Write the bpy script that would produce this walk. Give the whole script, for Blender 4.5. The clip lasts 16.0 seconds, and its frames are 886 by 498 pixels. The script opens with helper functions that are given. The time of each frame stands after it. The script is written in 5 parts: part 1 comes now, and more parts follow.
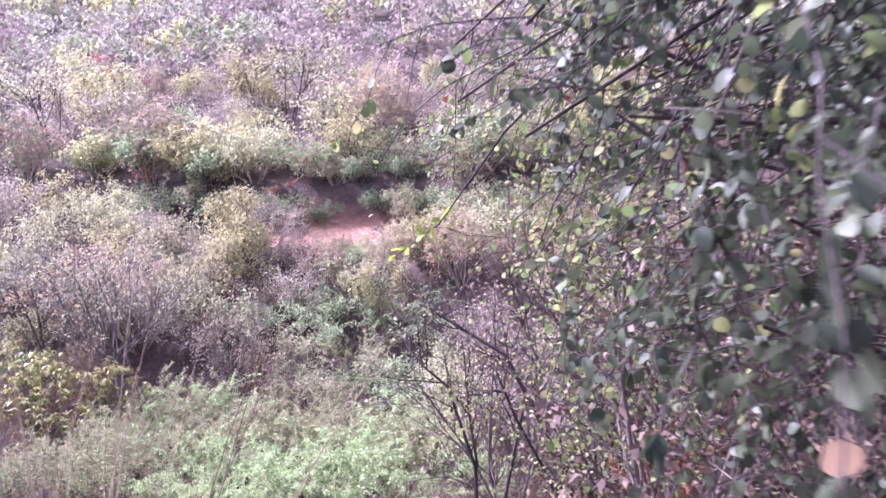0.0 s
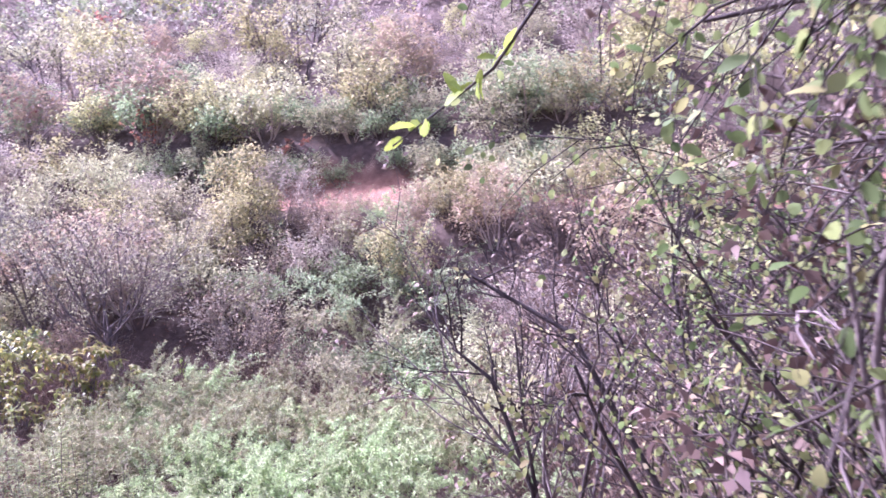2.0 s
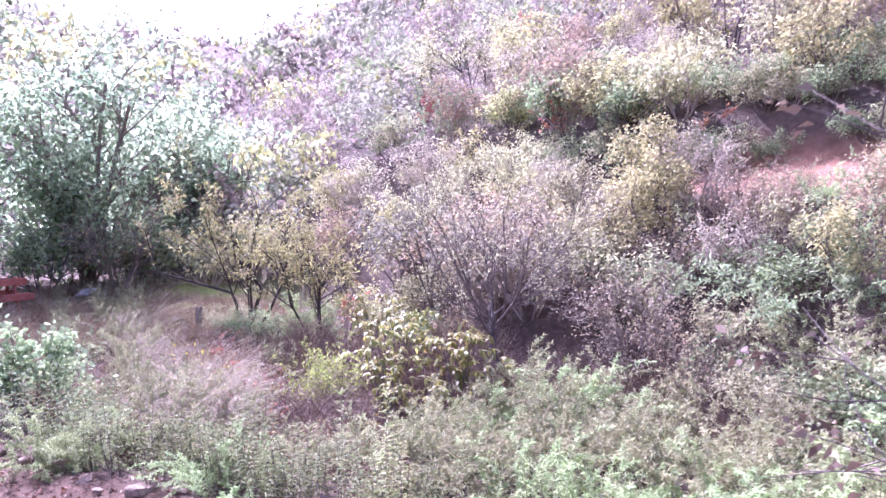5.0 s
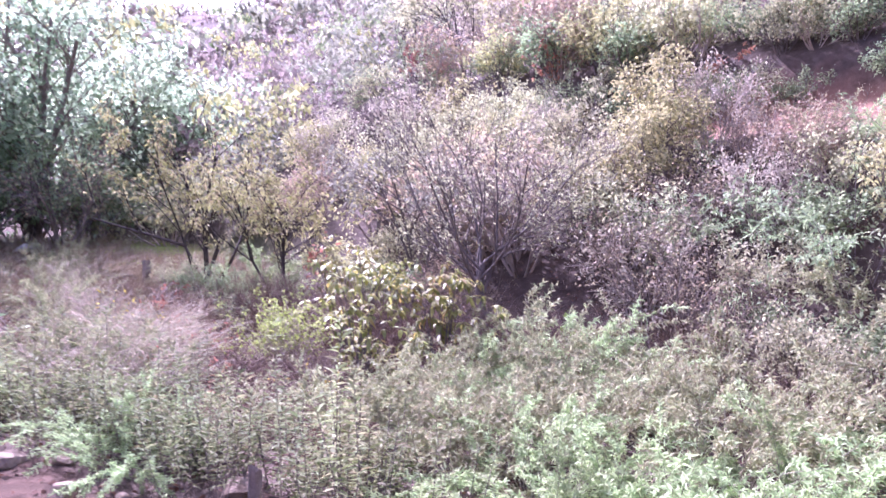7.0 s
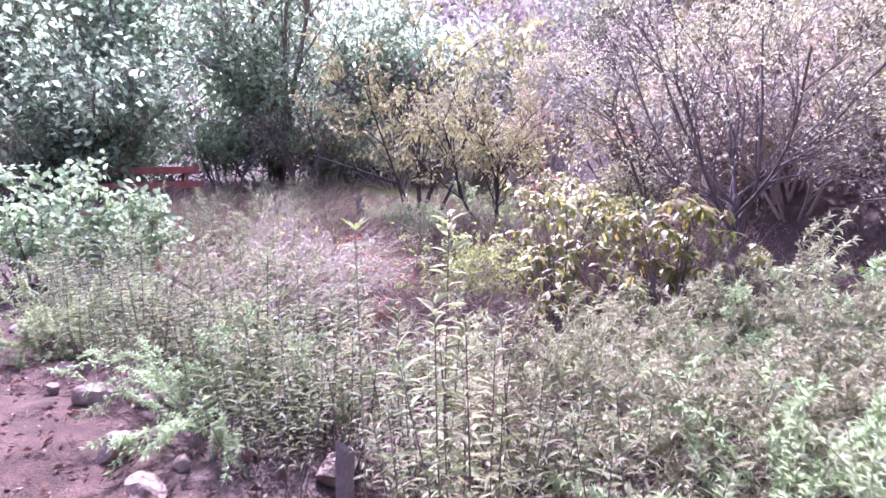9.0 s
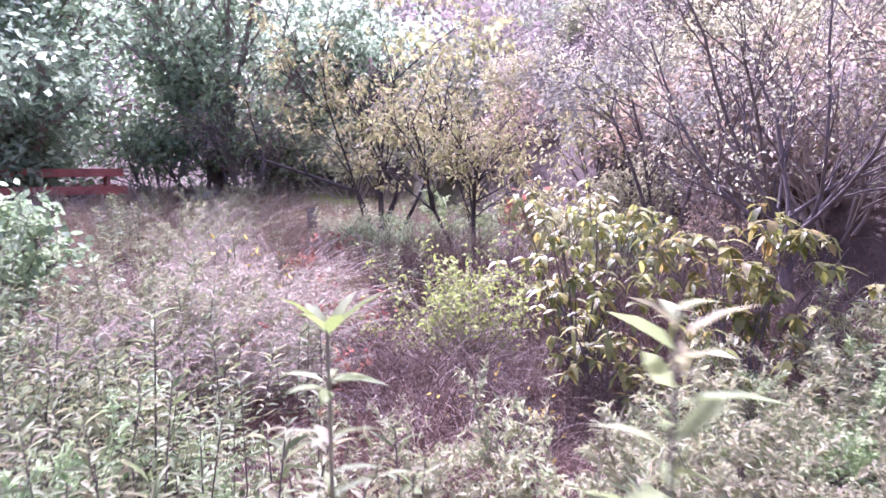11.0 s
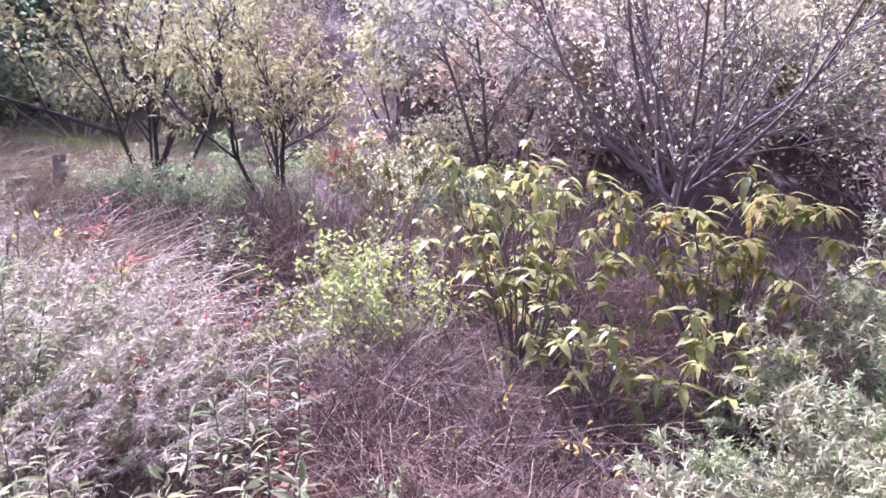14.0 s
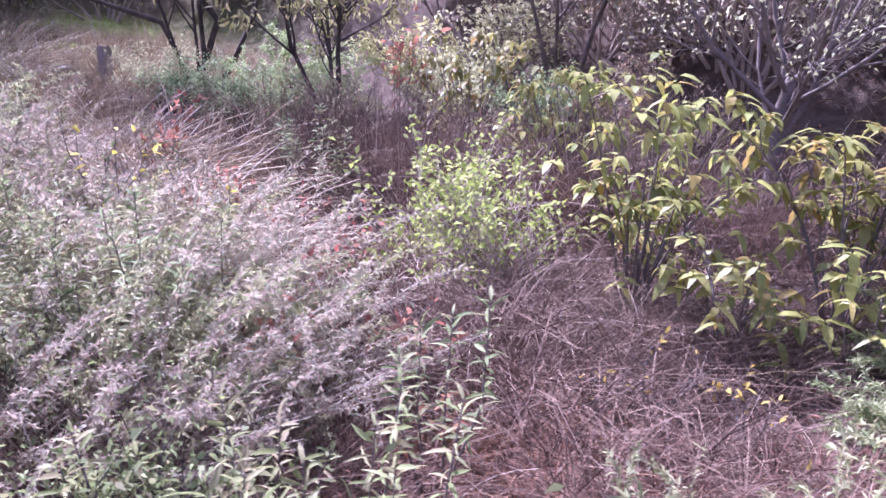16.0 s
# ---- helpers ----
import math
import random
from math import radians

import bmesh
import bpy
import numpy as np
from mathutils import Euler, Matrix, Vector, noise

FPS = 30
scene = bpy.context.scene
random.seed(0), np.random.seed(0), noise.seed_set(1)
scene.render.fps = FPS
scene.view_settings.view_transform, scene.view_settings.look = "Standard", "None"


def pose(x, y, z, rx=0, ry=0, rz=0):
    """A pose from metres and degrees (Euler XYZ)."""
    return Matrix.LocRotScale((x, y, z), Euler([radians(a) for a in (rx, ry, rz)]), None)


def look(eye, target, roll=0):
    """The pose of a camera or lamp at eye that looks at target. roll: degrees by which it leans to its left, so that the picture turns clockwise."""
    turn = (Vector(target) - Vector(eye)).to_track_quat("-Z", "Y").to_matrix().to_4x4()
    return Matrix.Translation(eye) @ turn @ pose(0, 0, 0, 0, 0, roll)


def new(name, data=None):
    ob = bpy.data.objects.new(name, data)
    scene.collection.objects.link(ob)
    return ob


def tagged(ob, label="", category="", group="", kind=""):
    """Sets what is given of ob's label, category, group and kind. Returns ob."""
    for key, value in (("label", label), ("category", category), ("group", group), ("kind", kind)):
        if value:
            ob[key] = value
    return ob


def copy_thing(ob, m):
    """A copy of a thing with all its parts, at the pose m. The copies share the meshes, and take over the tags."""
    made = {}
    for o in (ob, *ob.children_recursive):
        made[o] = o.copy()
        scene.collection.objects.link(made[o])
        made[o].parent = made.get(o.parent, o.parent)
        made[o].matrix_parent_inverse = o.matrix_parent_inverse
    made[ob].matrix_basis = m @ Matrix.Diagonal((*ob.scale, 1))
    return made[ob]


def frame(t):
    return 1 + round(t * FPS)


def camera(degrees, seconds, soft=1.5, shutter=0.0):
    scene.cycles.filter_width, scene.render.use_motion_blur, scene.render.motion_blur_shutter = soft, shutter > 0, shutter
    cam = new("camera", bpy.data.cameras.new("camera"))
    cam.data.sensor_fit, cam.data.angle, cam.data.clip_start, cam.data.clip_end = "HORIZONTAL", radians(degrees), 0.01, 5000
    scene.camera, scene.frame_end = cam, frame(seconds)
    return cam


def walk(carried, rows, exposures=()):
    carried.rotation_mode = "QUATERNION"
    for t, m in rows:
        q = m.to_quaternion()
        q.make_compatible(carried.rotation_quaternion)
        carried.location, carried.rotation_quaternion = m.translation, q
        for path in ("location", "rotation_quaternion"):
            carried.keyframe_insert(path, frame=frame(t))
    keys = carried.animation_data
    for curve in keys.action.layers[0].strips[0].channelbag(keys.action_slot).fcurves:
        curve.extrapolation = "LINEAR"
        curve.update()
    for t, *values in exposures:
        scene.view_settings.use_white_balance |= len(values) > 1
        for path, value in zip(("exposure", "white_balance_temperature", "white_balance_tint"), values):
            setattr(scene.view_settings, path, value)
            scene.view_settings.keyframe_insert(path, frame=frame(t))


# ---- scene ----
cam = camera(64.2, 16.0, soft=1.5, shutter=0.5)
METRES, EYE, TILT, LEAN, TURN = 12.0, 1.5, -2.0, 0.0, 0.0
ROWS = [
    (0.0, 0.0, 0.0, 0.0, 0.0, 0.0, 0.0),
    (0.5, -0.0005, 0.0438, -0.0002, 1.52, -1.13, 0.1),
    (1.0, -0.0081, 0.0862, -0.0022, 1.96, -2.08, 1.03),
    (1.5, -0.0101, 0.1233, -0.0121, 1.06, -2.52, 1.66),
    (2.0, -0.0066, 0.1548, -0.0181, 2.15, -2.36, 1.06),
    (2.5, 0.0023, 0.1927, -0.0238, 8.63, -1.57, 0.02),
    (3.0, 0.0101, 0.227, -0.0307, 16.07, -1.78, -0.18),
    (3.5, 0.0013, 0.2609, -0.0344, 24.31, -1.63, -0.06),
    (4.0, -0.0093, 0.2923, -0.0357, 31.81, -1.14, -0.54),
    (6.5, -0.0908, 0.4205, -0.0963, 36.72, -1.58, 0.86),
    (7.0, -0.1118, 0.4537, -0.1078, 34.24, -2.71, -0.39),
    (7.5, -0.129, 0.4889, -0.1177, 34.56, -4.29, -1.0),
    (8.0, -0.1446, 0.5222, -0.1282, 37.94, -5.55, -0.82),
    (8.5, -0.1588, 0.5569, -0.1384, 45.52, -6.31, -0.29),
    (9.0, -0.1803, 0.5833, -0.1443, 54.3, -6.0, -0.35),
    (11.5, -0.3341, 0.6512, -0.1455, 46.78, -5.18, -1.56),
    (12.0, -0.36, 0.6465, -0.1435, 40.6, -6.07, -2.03),
    (12.5, -0.3812, 0.6466, -0.1417, 36.67, -6.61, -2.32),
    (13.0, -0.4094, 0.6443, -0.1389, 33.06, -7.39, -2.63),
    (13.5, -0.4281, 0.6431, -0.1386, 30.4, -8.47, -2.45),
    (14.0, -0.4428, 0.6461, -0.1351, 27.4, -10.16, -1.97),
    (14.5, -0.4556, 0.6488, -0.1285, 26.27, -13.59, -1.22),
    (15.0, -0.4654, 0.6464, -0.1256, 28.42, -19.48, -1.89),
    (15.5, -0.4797, 0.6428, -0.1227, 29.15, -19.35, -2.01),
    (16.0, -0.4979, 0.6373, -0.1225, 27.98, -19.66, -2.52),
]
EXPOSURES = [(0.0, 1.57, 5250, 50), (2.0, 1.57, 5200, 51), (3.5, 1.8, 5150, 51), (4.2, 1.8, 5150, 51), (6.5, 1.66, 5180, 52), (9.0, 1.68, 5150, 54), (11.5, 1.68, 5200, 52), (12.5, 1.7, 5200, 50), (16.0, 1.53, 5100, 47)]
walk(cam, [(t, pose(0, 0, EYE, TILT, LEAN, TURN) @ pose(METRES * x, METRES * y, METRES * z, 90 + pitch, roll, yaw)) for t, x, y, z, yaw, pitch, roll in ROWS], EXPOSURES)

# ---- light ----
SUN_YAW, SUN_UP = 62.0, 48.0            # degrees to the left of +y, and above the horizon
world = bpy.data.worlds.new("hazy_sky")
scene.world = world
world.use_nodes = True
wn = world.node_tree
sky = wn.nodes.new("ShaderNodeTexSky")
sky.sky_type, sky.sun_disc = "NISHITA", False
sky.sun_elevation, sky.sun_rotation = radians(SUN_UP), radians(-SUN_YAW)
sky.air_density, sky.dust_density, sky.ozone_density = 0.8, 6.0, 0.6
wn.links.new(sky.outputs[0], wn.nodes["Background"].inputs[0])
wn.nodes["Background"].inputs[1].default_value = 0.15
sun = new("sun", bpy.data.lights.new("sun", "SUN"))
sun.data.energy, sun.data.angle, sun.data.color = 5.0, radians(1.5), (1.0, 0.97, 0.93)
a, e = radians(SUN_YAW), radians(SUN_UP)
sun.matrix_world = look((-20 * math.sin(a), 20 * math.cos(a), 30), (-20 * math.sin(a) + math.sin(a) * math.cos(e), 20 * math.cos(a) - math.cos(a) * math.cos(e), 30 - math.sin(e)))


# ---- materials ----
def ramp(nt, fac, colours):
    r = nt.nodes.new("ShaderNodeValToRGB")
    el = r.color_ramp.elements
    while len(el) < len(colours):
        el.new(0.5)
    for i, c in enumerate(colours):
        el[i].position = i / (len(colours) - 1)
        el[i].color = (*c, 1)
    nt.links.new(fac, r.inputs[0])
    return r.outputs[0]


def leaf_mat(name, colours, glow=0.42, rough=0.62, gloss=0.2):
    """Thin leaves: each leaf has a tint of its own and lets light through."""
    m = bpy.data.materials.new(name)
    m.use_nodes = True
    nt = m.node_tree
    nt.nodes.clear()
    out = nt.nodes.new("ShaderNodeOutputMaterial")
    geo = nt.nodes.new("ShaderNodeNewGeometry")
    col = ramp(nt, geo.outputs["Random Per Island"], colours)
    info = nt.nodes.new("ShaderNodeObjectInfo")
    hue = nt.nodes.new("ShaderNodeHueSaturation")
    for lo, hi, key in ((0.485, 0.515, "Hue"), (0.8, 1.15, "Value")):
        mr = nt.nodes.new("ShaderNodeMapRange")
        mr.inputs["To Min"].default_value, mr.inputs["To Max"].default_value = lo, hi
        nt.links.new(info.outputs["Random"], mr.inputs["Value"])
        nt.links.new(mr.outputs[0], hue.inputs[key])
    blot = nt.nodes.new("ShaderNodeTexNoise")
    blot.inputs["Scale"].default_value = 35.0
    mul = nt.nodes.new("ShaderNodeMapRange")
    mul.inputs["To Min"].default_value, mul.inputs["To Max"].default_value = 0.7, 1.25
    nt.links.new(blot.outputs[0], mul.inputs["Value"])
    mix = nt.nodes.new("ShaderNodeVectorMath")
    mix.operation = "SCALE"
    nt.links.new(col, mix.inputs[0])
    nt.links.new(mul.outputs[0], mix.inputs["Scale"])
    nt.links.new(mix.outputs[0], hue.inputs["Color"])
    bsdf = nt.nodes.new("ShaderNodeBsdfPrincipled")
    bsdf.inputs["Roughness"].default_value = rough
    bsdf.inputs["Specular IOR Level"].default_value = gloss
    nt.links.new(hue.outputs[0], bsdf.inputs["Base Color"])
    tr = nt.nodes.new("ShaderNodeBsdfTranslucent")
    nt.links.new(hue.outputs[0], tr.inputs["Color"])
    sh = nt.nodes.new("ShaderNodeMixShader")
    sh.inputs[0].default_value = glow
    nt.links.new(bsdf.outputs[0], sh.inputs[1])
    nt.links.new(tr.outputs[0], sh.inputs[2])
    nt.links.new(sh.outputs[0], out.inputs[0])
    return m


def rough_mat(name, colours, scale=6.0, bump=0.4, rough=0.9, fine=60.0):
    """Bark, wood, stone: two scales of mottling and a fine relief."""
    m = bpy.data.materials.new(name)
    m.use_nodes = True
    nt = m.node_tree
    bsdf = nt.nodes["Principled BSDF"]
    bsdf.inputs["Roughness"].default_value = rough
    bsdf.inputs["Specular IOR Level"].default_value = 0.25
    co = nt.nodes.new("ShaderNodeTexCoord")
    n1, n2 = nt.nodes.new("ShaderNodeTexNoise"), nt.nodes.new("ShaderNodeTexNoise")
    n1.inputs["Scale"].default_value, n1.inputs["Detail"].default_value = scale, 6
    n2.inputs["Scale"].default_value, n2.inputs["Detail"].default_value = fine, 4
    for n in (n1, n2):
        nt.links.new(co.outputs["Object"], n.inputs["Vector"])
    add = nt.nodes.new("ShaderNodeMath")
    add.operation = "MULTIPLY_ADD"
    nt.links.new(n2.outputs[0], add.inputs[0])
    add.inputs[1].default_value = 0.5
    nt.links.new(n1.outputs[0], add.inputs[2])
    mr = nt.nodes.new("ShaderNodeMapRange")
    mr.inputs["From Min"].default_value, mr.inputs["From Max"].default_value = 0.5, 1.0
    nt.links.new(add.outputs[0], mr.inputs["Value"])
    nt.links.new(ramp(nt, mr.outputs[0], colours), bsdf.inputs["Base Color"])
    b = nt.nodes.new("ShaderNodeBump")
    b.inputs["Strength"].default_value, b.inputs["Distance"].default_value = bump, 0.02
    nt.links.new(add.outputs[0], b.inputs["Height"])
    nt.links.new(b.outputs[0], bsdf.inputs["Normal"])
    return m


M_GREY = leaf_mat("grey_green_leaf", [(0.30, 0.30, 0.17), (0.47, 0.46, 0.26), (0.61, 0.59, 0.36), (0.42, 0.44, 0.25)])
M_GREEN = leaf_mat("green_leaf", [(0.19, 0.26, 0.13), (0.33, 0.41, 0.21), (0.46, 0.53, 0.30)])
M_YELLOW = leaf_mat("yellow_green_leaf", [(0.32, 0.31, 0.13), (0.49, 0.46, 0.21), (0.58, 0.54, 0.29), (0.38, 0.40, 0.18)])
M_PALEYEL = leaf_mat("yellow_pink_leaf", [(0.27, 0.25, 0.11), (0.42, 0.40, 0.18), (0.38, 0.39, 0.14), (0.33, 0.26, 0.15), (0.48, 0.46, 0.24)])
M_PINK = leaf_mat("dry_pinkish_leaf", [(0.35, 0.25, 0.18), (0.49, 0.37, 0.26), (0.47, 0.42, 0.24), (0.41, 0.31, 0.22)])
M_PALE = leaf_mat("pale_dry_leaf", [(0.42, 0.36, 0.28), (0.56, 0.49, 0.38), (0.48, 0.46, 0.33)])
# next two: distance haze painted in as a duller, greyer leaf colour
M_HAZEPINK = leaf_mat("hazed_dry_leaf", [(0.28, 0.225, 0.20), (0.38, 0.31, 0.27), (0.34, 0.30, 0.23)])
M_HAZEGREY = leaf_mat("hazed_grey_leaf", [(0.26, 0.255, 0.19), (0.37, 0.36, 0.27), (0.32, 0.33, 0.23)])
# dark trees' leaves: base colour lightened to paint haze over their shaded side
M_HAZEGREEN = leaf_mat("hazed_green_leaf", [(0.221, 0.304, 0.179), (0.372, 0.469, 0.289), (0.552, 0.635, 0.427)], glow=0.8)
M_SAGE = leaf_mat("pale_sage_leaf", [(0.29, 0.38, 0.16), (0.42, 0.515, 0.245), (0.56, 0.625, 0.36)], glow=0.42)
M_SAGEDRY = leaf_mat("dry_sage_leaf", [(0.26, 0.23, 0.13), (0.40, 0.37, 0.21), (0.36, 0.41, 0.20), (0.50, 0.49, 0.31)], glow=0.42)
M_LAUREL = leaf_mat("laurel_leaf", [(0.15, 0.17, 0.045), (0.27, 0.28, 0.07), (0.40, 0.37, 0.11), (0.26, 0.28, 0.08), (0.38, 0.26, 0.08)], glow=0.4, rough=0.45, gloss=0.4)
M_WEED = leaf_mat("willow_weed_leaf", [(0.133, 0.164, 0.062), (0.211, 0.250, 0.109), (0.312, 0.343, 0.172), (0.265, 0.226, 0.125)])
M_LIME = leaf_mat("fresh_green_leaf", [(0.28, 0.42, 0.07), (0.40, 0.52, 0.10)], glow=0.5)
M_DEAD = leaf_mat("withered_brown_leaf", [(0.10, 0.065, 0.05), (0.20, 0.14, 0.105), (0.30, 0.23, 0.17)], glow=0.2)
M_BRIGHT = leaf_mat("thin_bright_leaf", [(0.10, 0.14, 0.05), (0.18, 0.24, 0.08), (0.28, 0.33, 0.12), (0.34, 0.31, 0.13)], glow=0.45)
M_RUSTLEAF = leaf_mat("dark_rust_leaf", [(0.12, 0.04, 0.028), (0.22, 0.075, 0.045), (0.20, 0.13, 0.07)], glow=0.35)
M_RED = leaf_mat("red_leaf", [(0.30, 0.10, 0.08), (0.42, 0.18, 0.13), (0.40, 0.25, 0.16)], glow=0.45)
M_FRESH = leaf_mat("pale_fresh_leaf", [(0.17, 0.24, 0.06), (0.25, 0.33, 0.10), (0.33, 0.39, 0.16)], glow=0.45)
M_WEEDLIGHT = leaf_mat("light_weed_leaf", [(0.20, 0.24, 0.09), (0.31, 0.35, 0.15), (0.42, 0.42, 0.22), (0.36, 0.30, 0.17)], glow=0.45)
M_GOLD = leaf_mat("golden_leaf", [(0.55, 0.42, 0.08), (0.6, 0.5, 0.14)], glow=0.45)
M_NEAR = leaf_mat("round_tree_leaf", [(0.06, 0.085, 0.05), (0.10, 0.14, 0.075), (0.17, 0.21, 0.12), (0.08, 0.11, 0.065)], glow=0.35, rough=0.5, gloss=0.3)
M_STRAW = leaf_mat("dry_grass_blade", [(0.164, 0.119, 0.074), (0.312, 0.238, 0.152), (0.467, 0.377, 0.254)], glow=0.25)
M_STRAWPALE = leaf_mat("pale_straw_blade", [(0.22, 0.16, 0.10), (0.42, 0.34, 0.23), (0.60, 0.52, 0.38)], glow=0.25)
M_BROWN = leaf_mat("brown_dead_stem", [(0.07, 0.044, 0.033), (0.165, 0.108, 0.08), (0.33, 0.24, 0.18)], glow=0.1)
M_RUST = leaf_mat("rusty_dead_blade", [(0.11, 0.052, 0.034), (0.20, 0.103, 0.066), (0.31, 0.18, 0.115)], glow=0.2)
M_CITRUS = leaf_mat("citrus_green_leaf", [(0.28, 0.34, 0.07), (0.38, 0.44, 0.12), (0.46, 0.48, 0.20)], glow=0.45)
M_PLUME = leaf_mat("pale_plume_leaf", [(0.34, 0.26, 0.20), (0.44, 0.37, 0.28), (0.36, 0.38, 0.26), (0.44, 0.33, 0.27)], glow=0.5)
M_TWIG = rough_mat("grey_twig_bark", [(0.10, 0.08, 0.07), (0.22, 0.18, 0.16)], 8)
M_MIDTWIG = rough_mat("grey_purple_twig", [(0.15, 0.115, 0.09), (0.32, 0.26, 0.21)], 8)
M_PALETWIG = rough_mat("pale_dry_twig", [(0.28, 0.225, 0.18), (0.48, 0.40, 0.33)], 8)
M_SAGETWIG = rough_mat("sage_twig", [(0.20, 0.18, 0.12), (0.36, 0.33, 0.22)], 8)
M_BARK = rough_mat("dark_bark", [(0.035, 0.028, 0.025), (0.10, 0.08, 0.07)], 9, 0.7)
M_ROCK = rough_mat("tan_rock", [(0.14, 0.10, 0.072), (0.27, 0.20, 0.145), (0.41, 0.32, 0.24)], 5, 0.8, 0.9, 40)
M_SLAB = rough_mat("pale_flat_stone", [(0.38, 0.34, 0.31), (0.58, 0.54, 0.50)], 4, 0.5)
M_POST = rough_mat("weathered_post_wood", [(0.16, 0.13, 0.11), (0.36, 0.31, 0.27)], 7, 0.8)
M_RAIL = rough_mat("red_brown_painted_wood", [(0.26, 0.075, 0.05), (0.52, 0.19, 0.13)], 5, 0.5, 0.7)


def ground_mat():
    m = bpy.data.materials.new("hillside_earth")
    m.use_nodes = True
    nt = m.node_tree
    bsdf = nt.nodes["Principled BSDF"]
    bsdf.inputs["Roughness"].default_value = 0.95
    bsdf.inputs["Specular IOR Level"].default_value = 0.15
    co = nt.nodes.new("ShaderNodeTexCoord")
    noises = []
    for s, d in ((0.9, 6), (7.0, 6), (70.0, 4)):
        n = nt.nodes.new("ShaderNodeTexNoise")
        n.inputs["Scale"].default_value, n.inputs["Detail"].default_value = s, d
        nt.links.new(co.outputs["Object"], n.inputs["Vector"])
        noises.append(n)
    litter = ramp(nt, noises[1].outputs[0], [(0.035, 0.026, 0.022), (0.08, 0.058, 0.047), (0.13, 0.095, 0.075), (0.2, 0.15, 0.115)])
    dirt = ramp(nt, noises[1].outputs[0], [(0.03, 0.019, 0.014), (0.09, 0.057, 0.041), (0.19, 0.12, 0.088)])
    moss = ramp(nt, noises[1].outputs[0], [(0.26, 0.33, 0.09), (0.48, 0.56, 0.18)])
    att = nt.nodes.new("ShaderNodeAttribute")
    att.attribute_name = "bare"
    red = ramp(nt, noises[1].outputs[0], [(0.20, 0.10, 0.068), (0.31, 0.17, 0.115), (0.39, 0.235, 0.17)])
    att3 = nt.nodes.new("ShaderNodeAttribute")
    att3.attribute_name = "red_soil"
    att2 = nt.nodes.new("ShaderNodeAttribute")
    att2.attribute_name = "turf"
    last = litter
    for col, fac in ((dirt, att.outputs["Fac"]), (red, att3.outputs["Fac"]), (moss, att2.outputs["Fac"])):
        mx = nt.nodes.new("ShaderNodeMix")
        mx.data_type = "RGBA"
        nt.links.new(fac, mx.inputs["Factor"])
        nt.links.new(last, mx.inputs["A"])
        nt.links.new(col, mx.inputs["B"])
        last = mx.outputs["Result"]
    fine = nt.nodes.new("ShaderNodeMapRange")
    fine.inputs["To Min"].default_value, fine.inputs["To Max"].default_value = 0.55, 1.45
    nt.links.new(noises[2].outputs[0], fine.inputs["Value"])
    sc = nt.nodes.new("ShaderNodeVectorMath")
    sc.operation = "SCALE"
    nt.links.new(last, sc.inputs[0])
    nt.links.new(fine.outputs[0], sc.inputs["Scale"])
    nt.links.new(sc.outputs[0], bsdf.inputs["Base Color"])
    b = nt.nodes.new("ShaderNodeBump")
    b.inputs["Strength"].default_value, b.inputs["Distance"].default_value = 0.7, 0.04
    ad = nt.nodes.new("ShaderNodeMath")
    nt.links.new(noises[1].outputs[0], ad.inputs[0])
    nt.links.new(noises[2].outputs[0], ad.inputs[1])
    nt.links.new(ad.outputs[0], b.inputs["Height"])
    nt.links.new(b.outputs[0], bsdf.inputs["Normal"])
    return m


# ---- mesh tools ----
def mesh_of(name, verts, faces, mat, smooth=False):
    """A mesh from an array of points and a list of index arrays (triangles or quads)."""
    me = bpy.data.meshes.new(name)
    verts = np.asarray(verts, float)
    me.vertices.add(len(verts))
    me.vertices.foreach_set("co", verts.ravel())
    idx = np.concatenate([f.ravel() for f in faces])
    sizes = np.concatenate([np.full(len(f), f.shape[1]) for f in faces])
    me.loops.add(len(idx))
    me.loops.foreach_set("vertex_index", idx.astype(np.int32))
    me.polygons.add(len(sizes))
    me.polygons.foreach_set("loop_start", np.concatenate([[0], np.cumsum(sizes)[:-1]]).astype(np.int32))
    if smooth:
        me.polygons.foreach_set("use_smooth", np.ones(len(sizes), bool))
    me.update(calc_edges=True)
    me.validate()
    me.materials.append(mat)
    return me


def part_of(name, me, parent, label=""):
    ob = new(name, me)
    ob.parent = parent
    return tagged(ob, label)


def unit(v):
    v = np.asarray(v, float)
    return v / np.maximum(np.linalg.norm(v, axis=-1, keepdims=True), 1e-9)


def branch(rng, p, d, length, r, level, cfg, out):
    """One branch and, further on, its side branches; cfg: steps, forks, spread, bend, lift and ratio by level."""
    k = cfg["steps"][level]
    pts, dirs = [np.array(p, float)], []
    d = unit(d)
    for i in range(k):
        d = unit(d + rng.normal(0, cfg["bend"], 3) + np.array((0, 0, cfg["lift"][level])))
        dirs.append(d)
        pts.append(pts[-1] + d * length / k)
    radii = r * np.linspace(1, 0.45, k + 1)
    out.append((np.array(pts), radii, level))
    if level + 1 < len(cfg["steps"]):
        for j in range(cfg["forks"][level]):
            f = rng.uniform(cfg.get("bare", 0.25), 1.0) * k
            i = min(int(f), k - 1)
            q = pts[i] + (pts[i + 1] - pts[i]) * (f - i)
            side = unit(rng.normal(0, 1, 3))
            side = unit(side - dirs[i] * side.dot(dirs[i]))
            branch(rng, q, dirs[i] + side * cfg["spread"], length * cfg["ratio"] * rng.uniform(0.6, 1.1), max(radii[i] * 0.55, cfg["thin"]), level + 1, cfg, out)


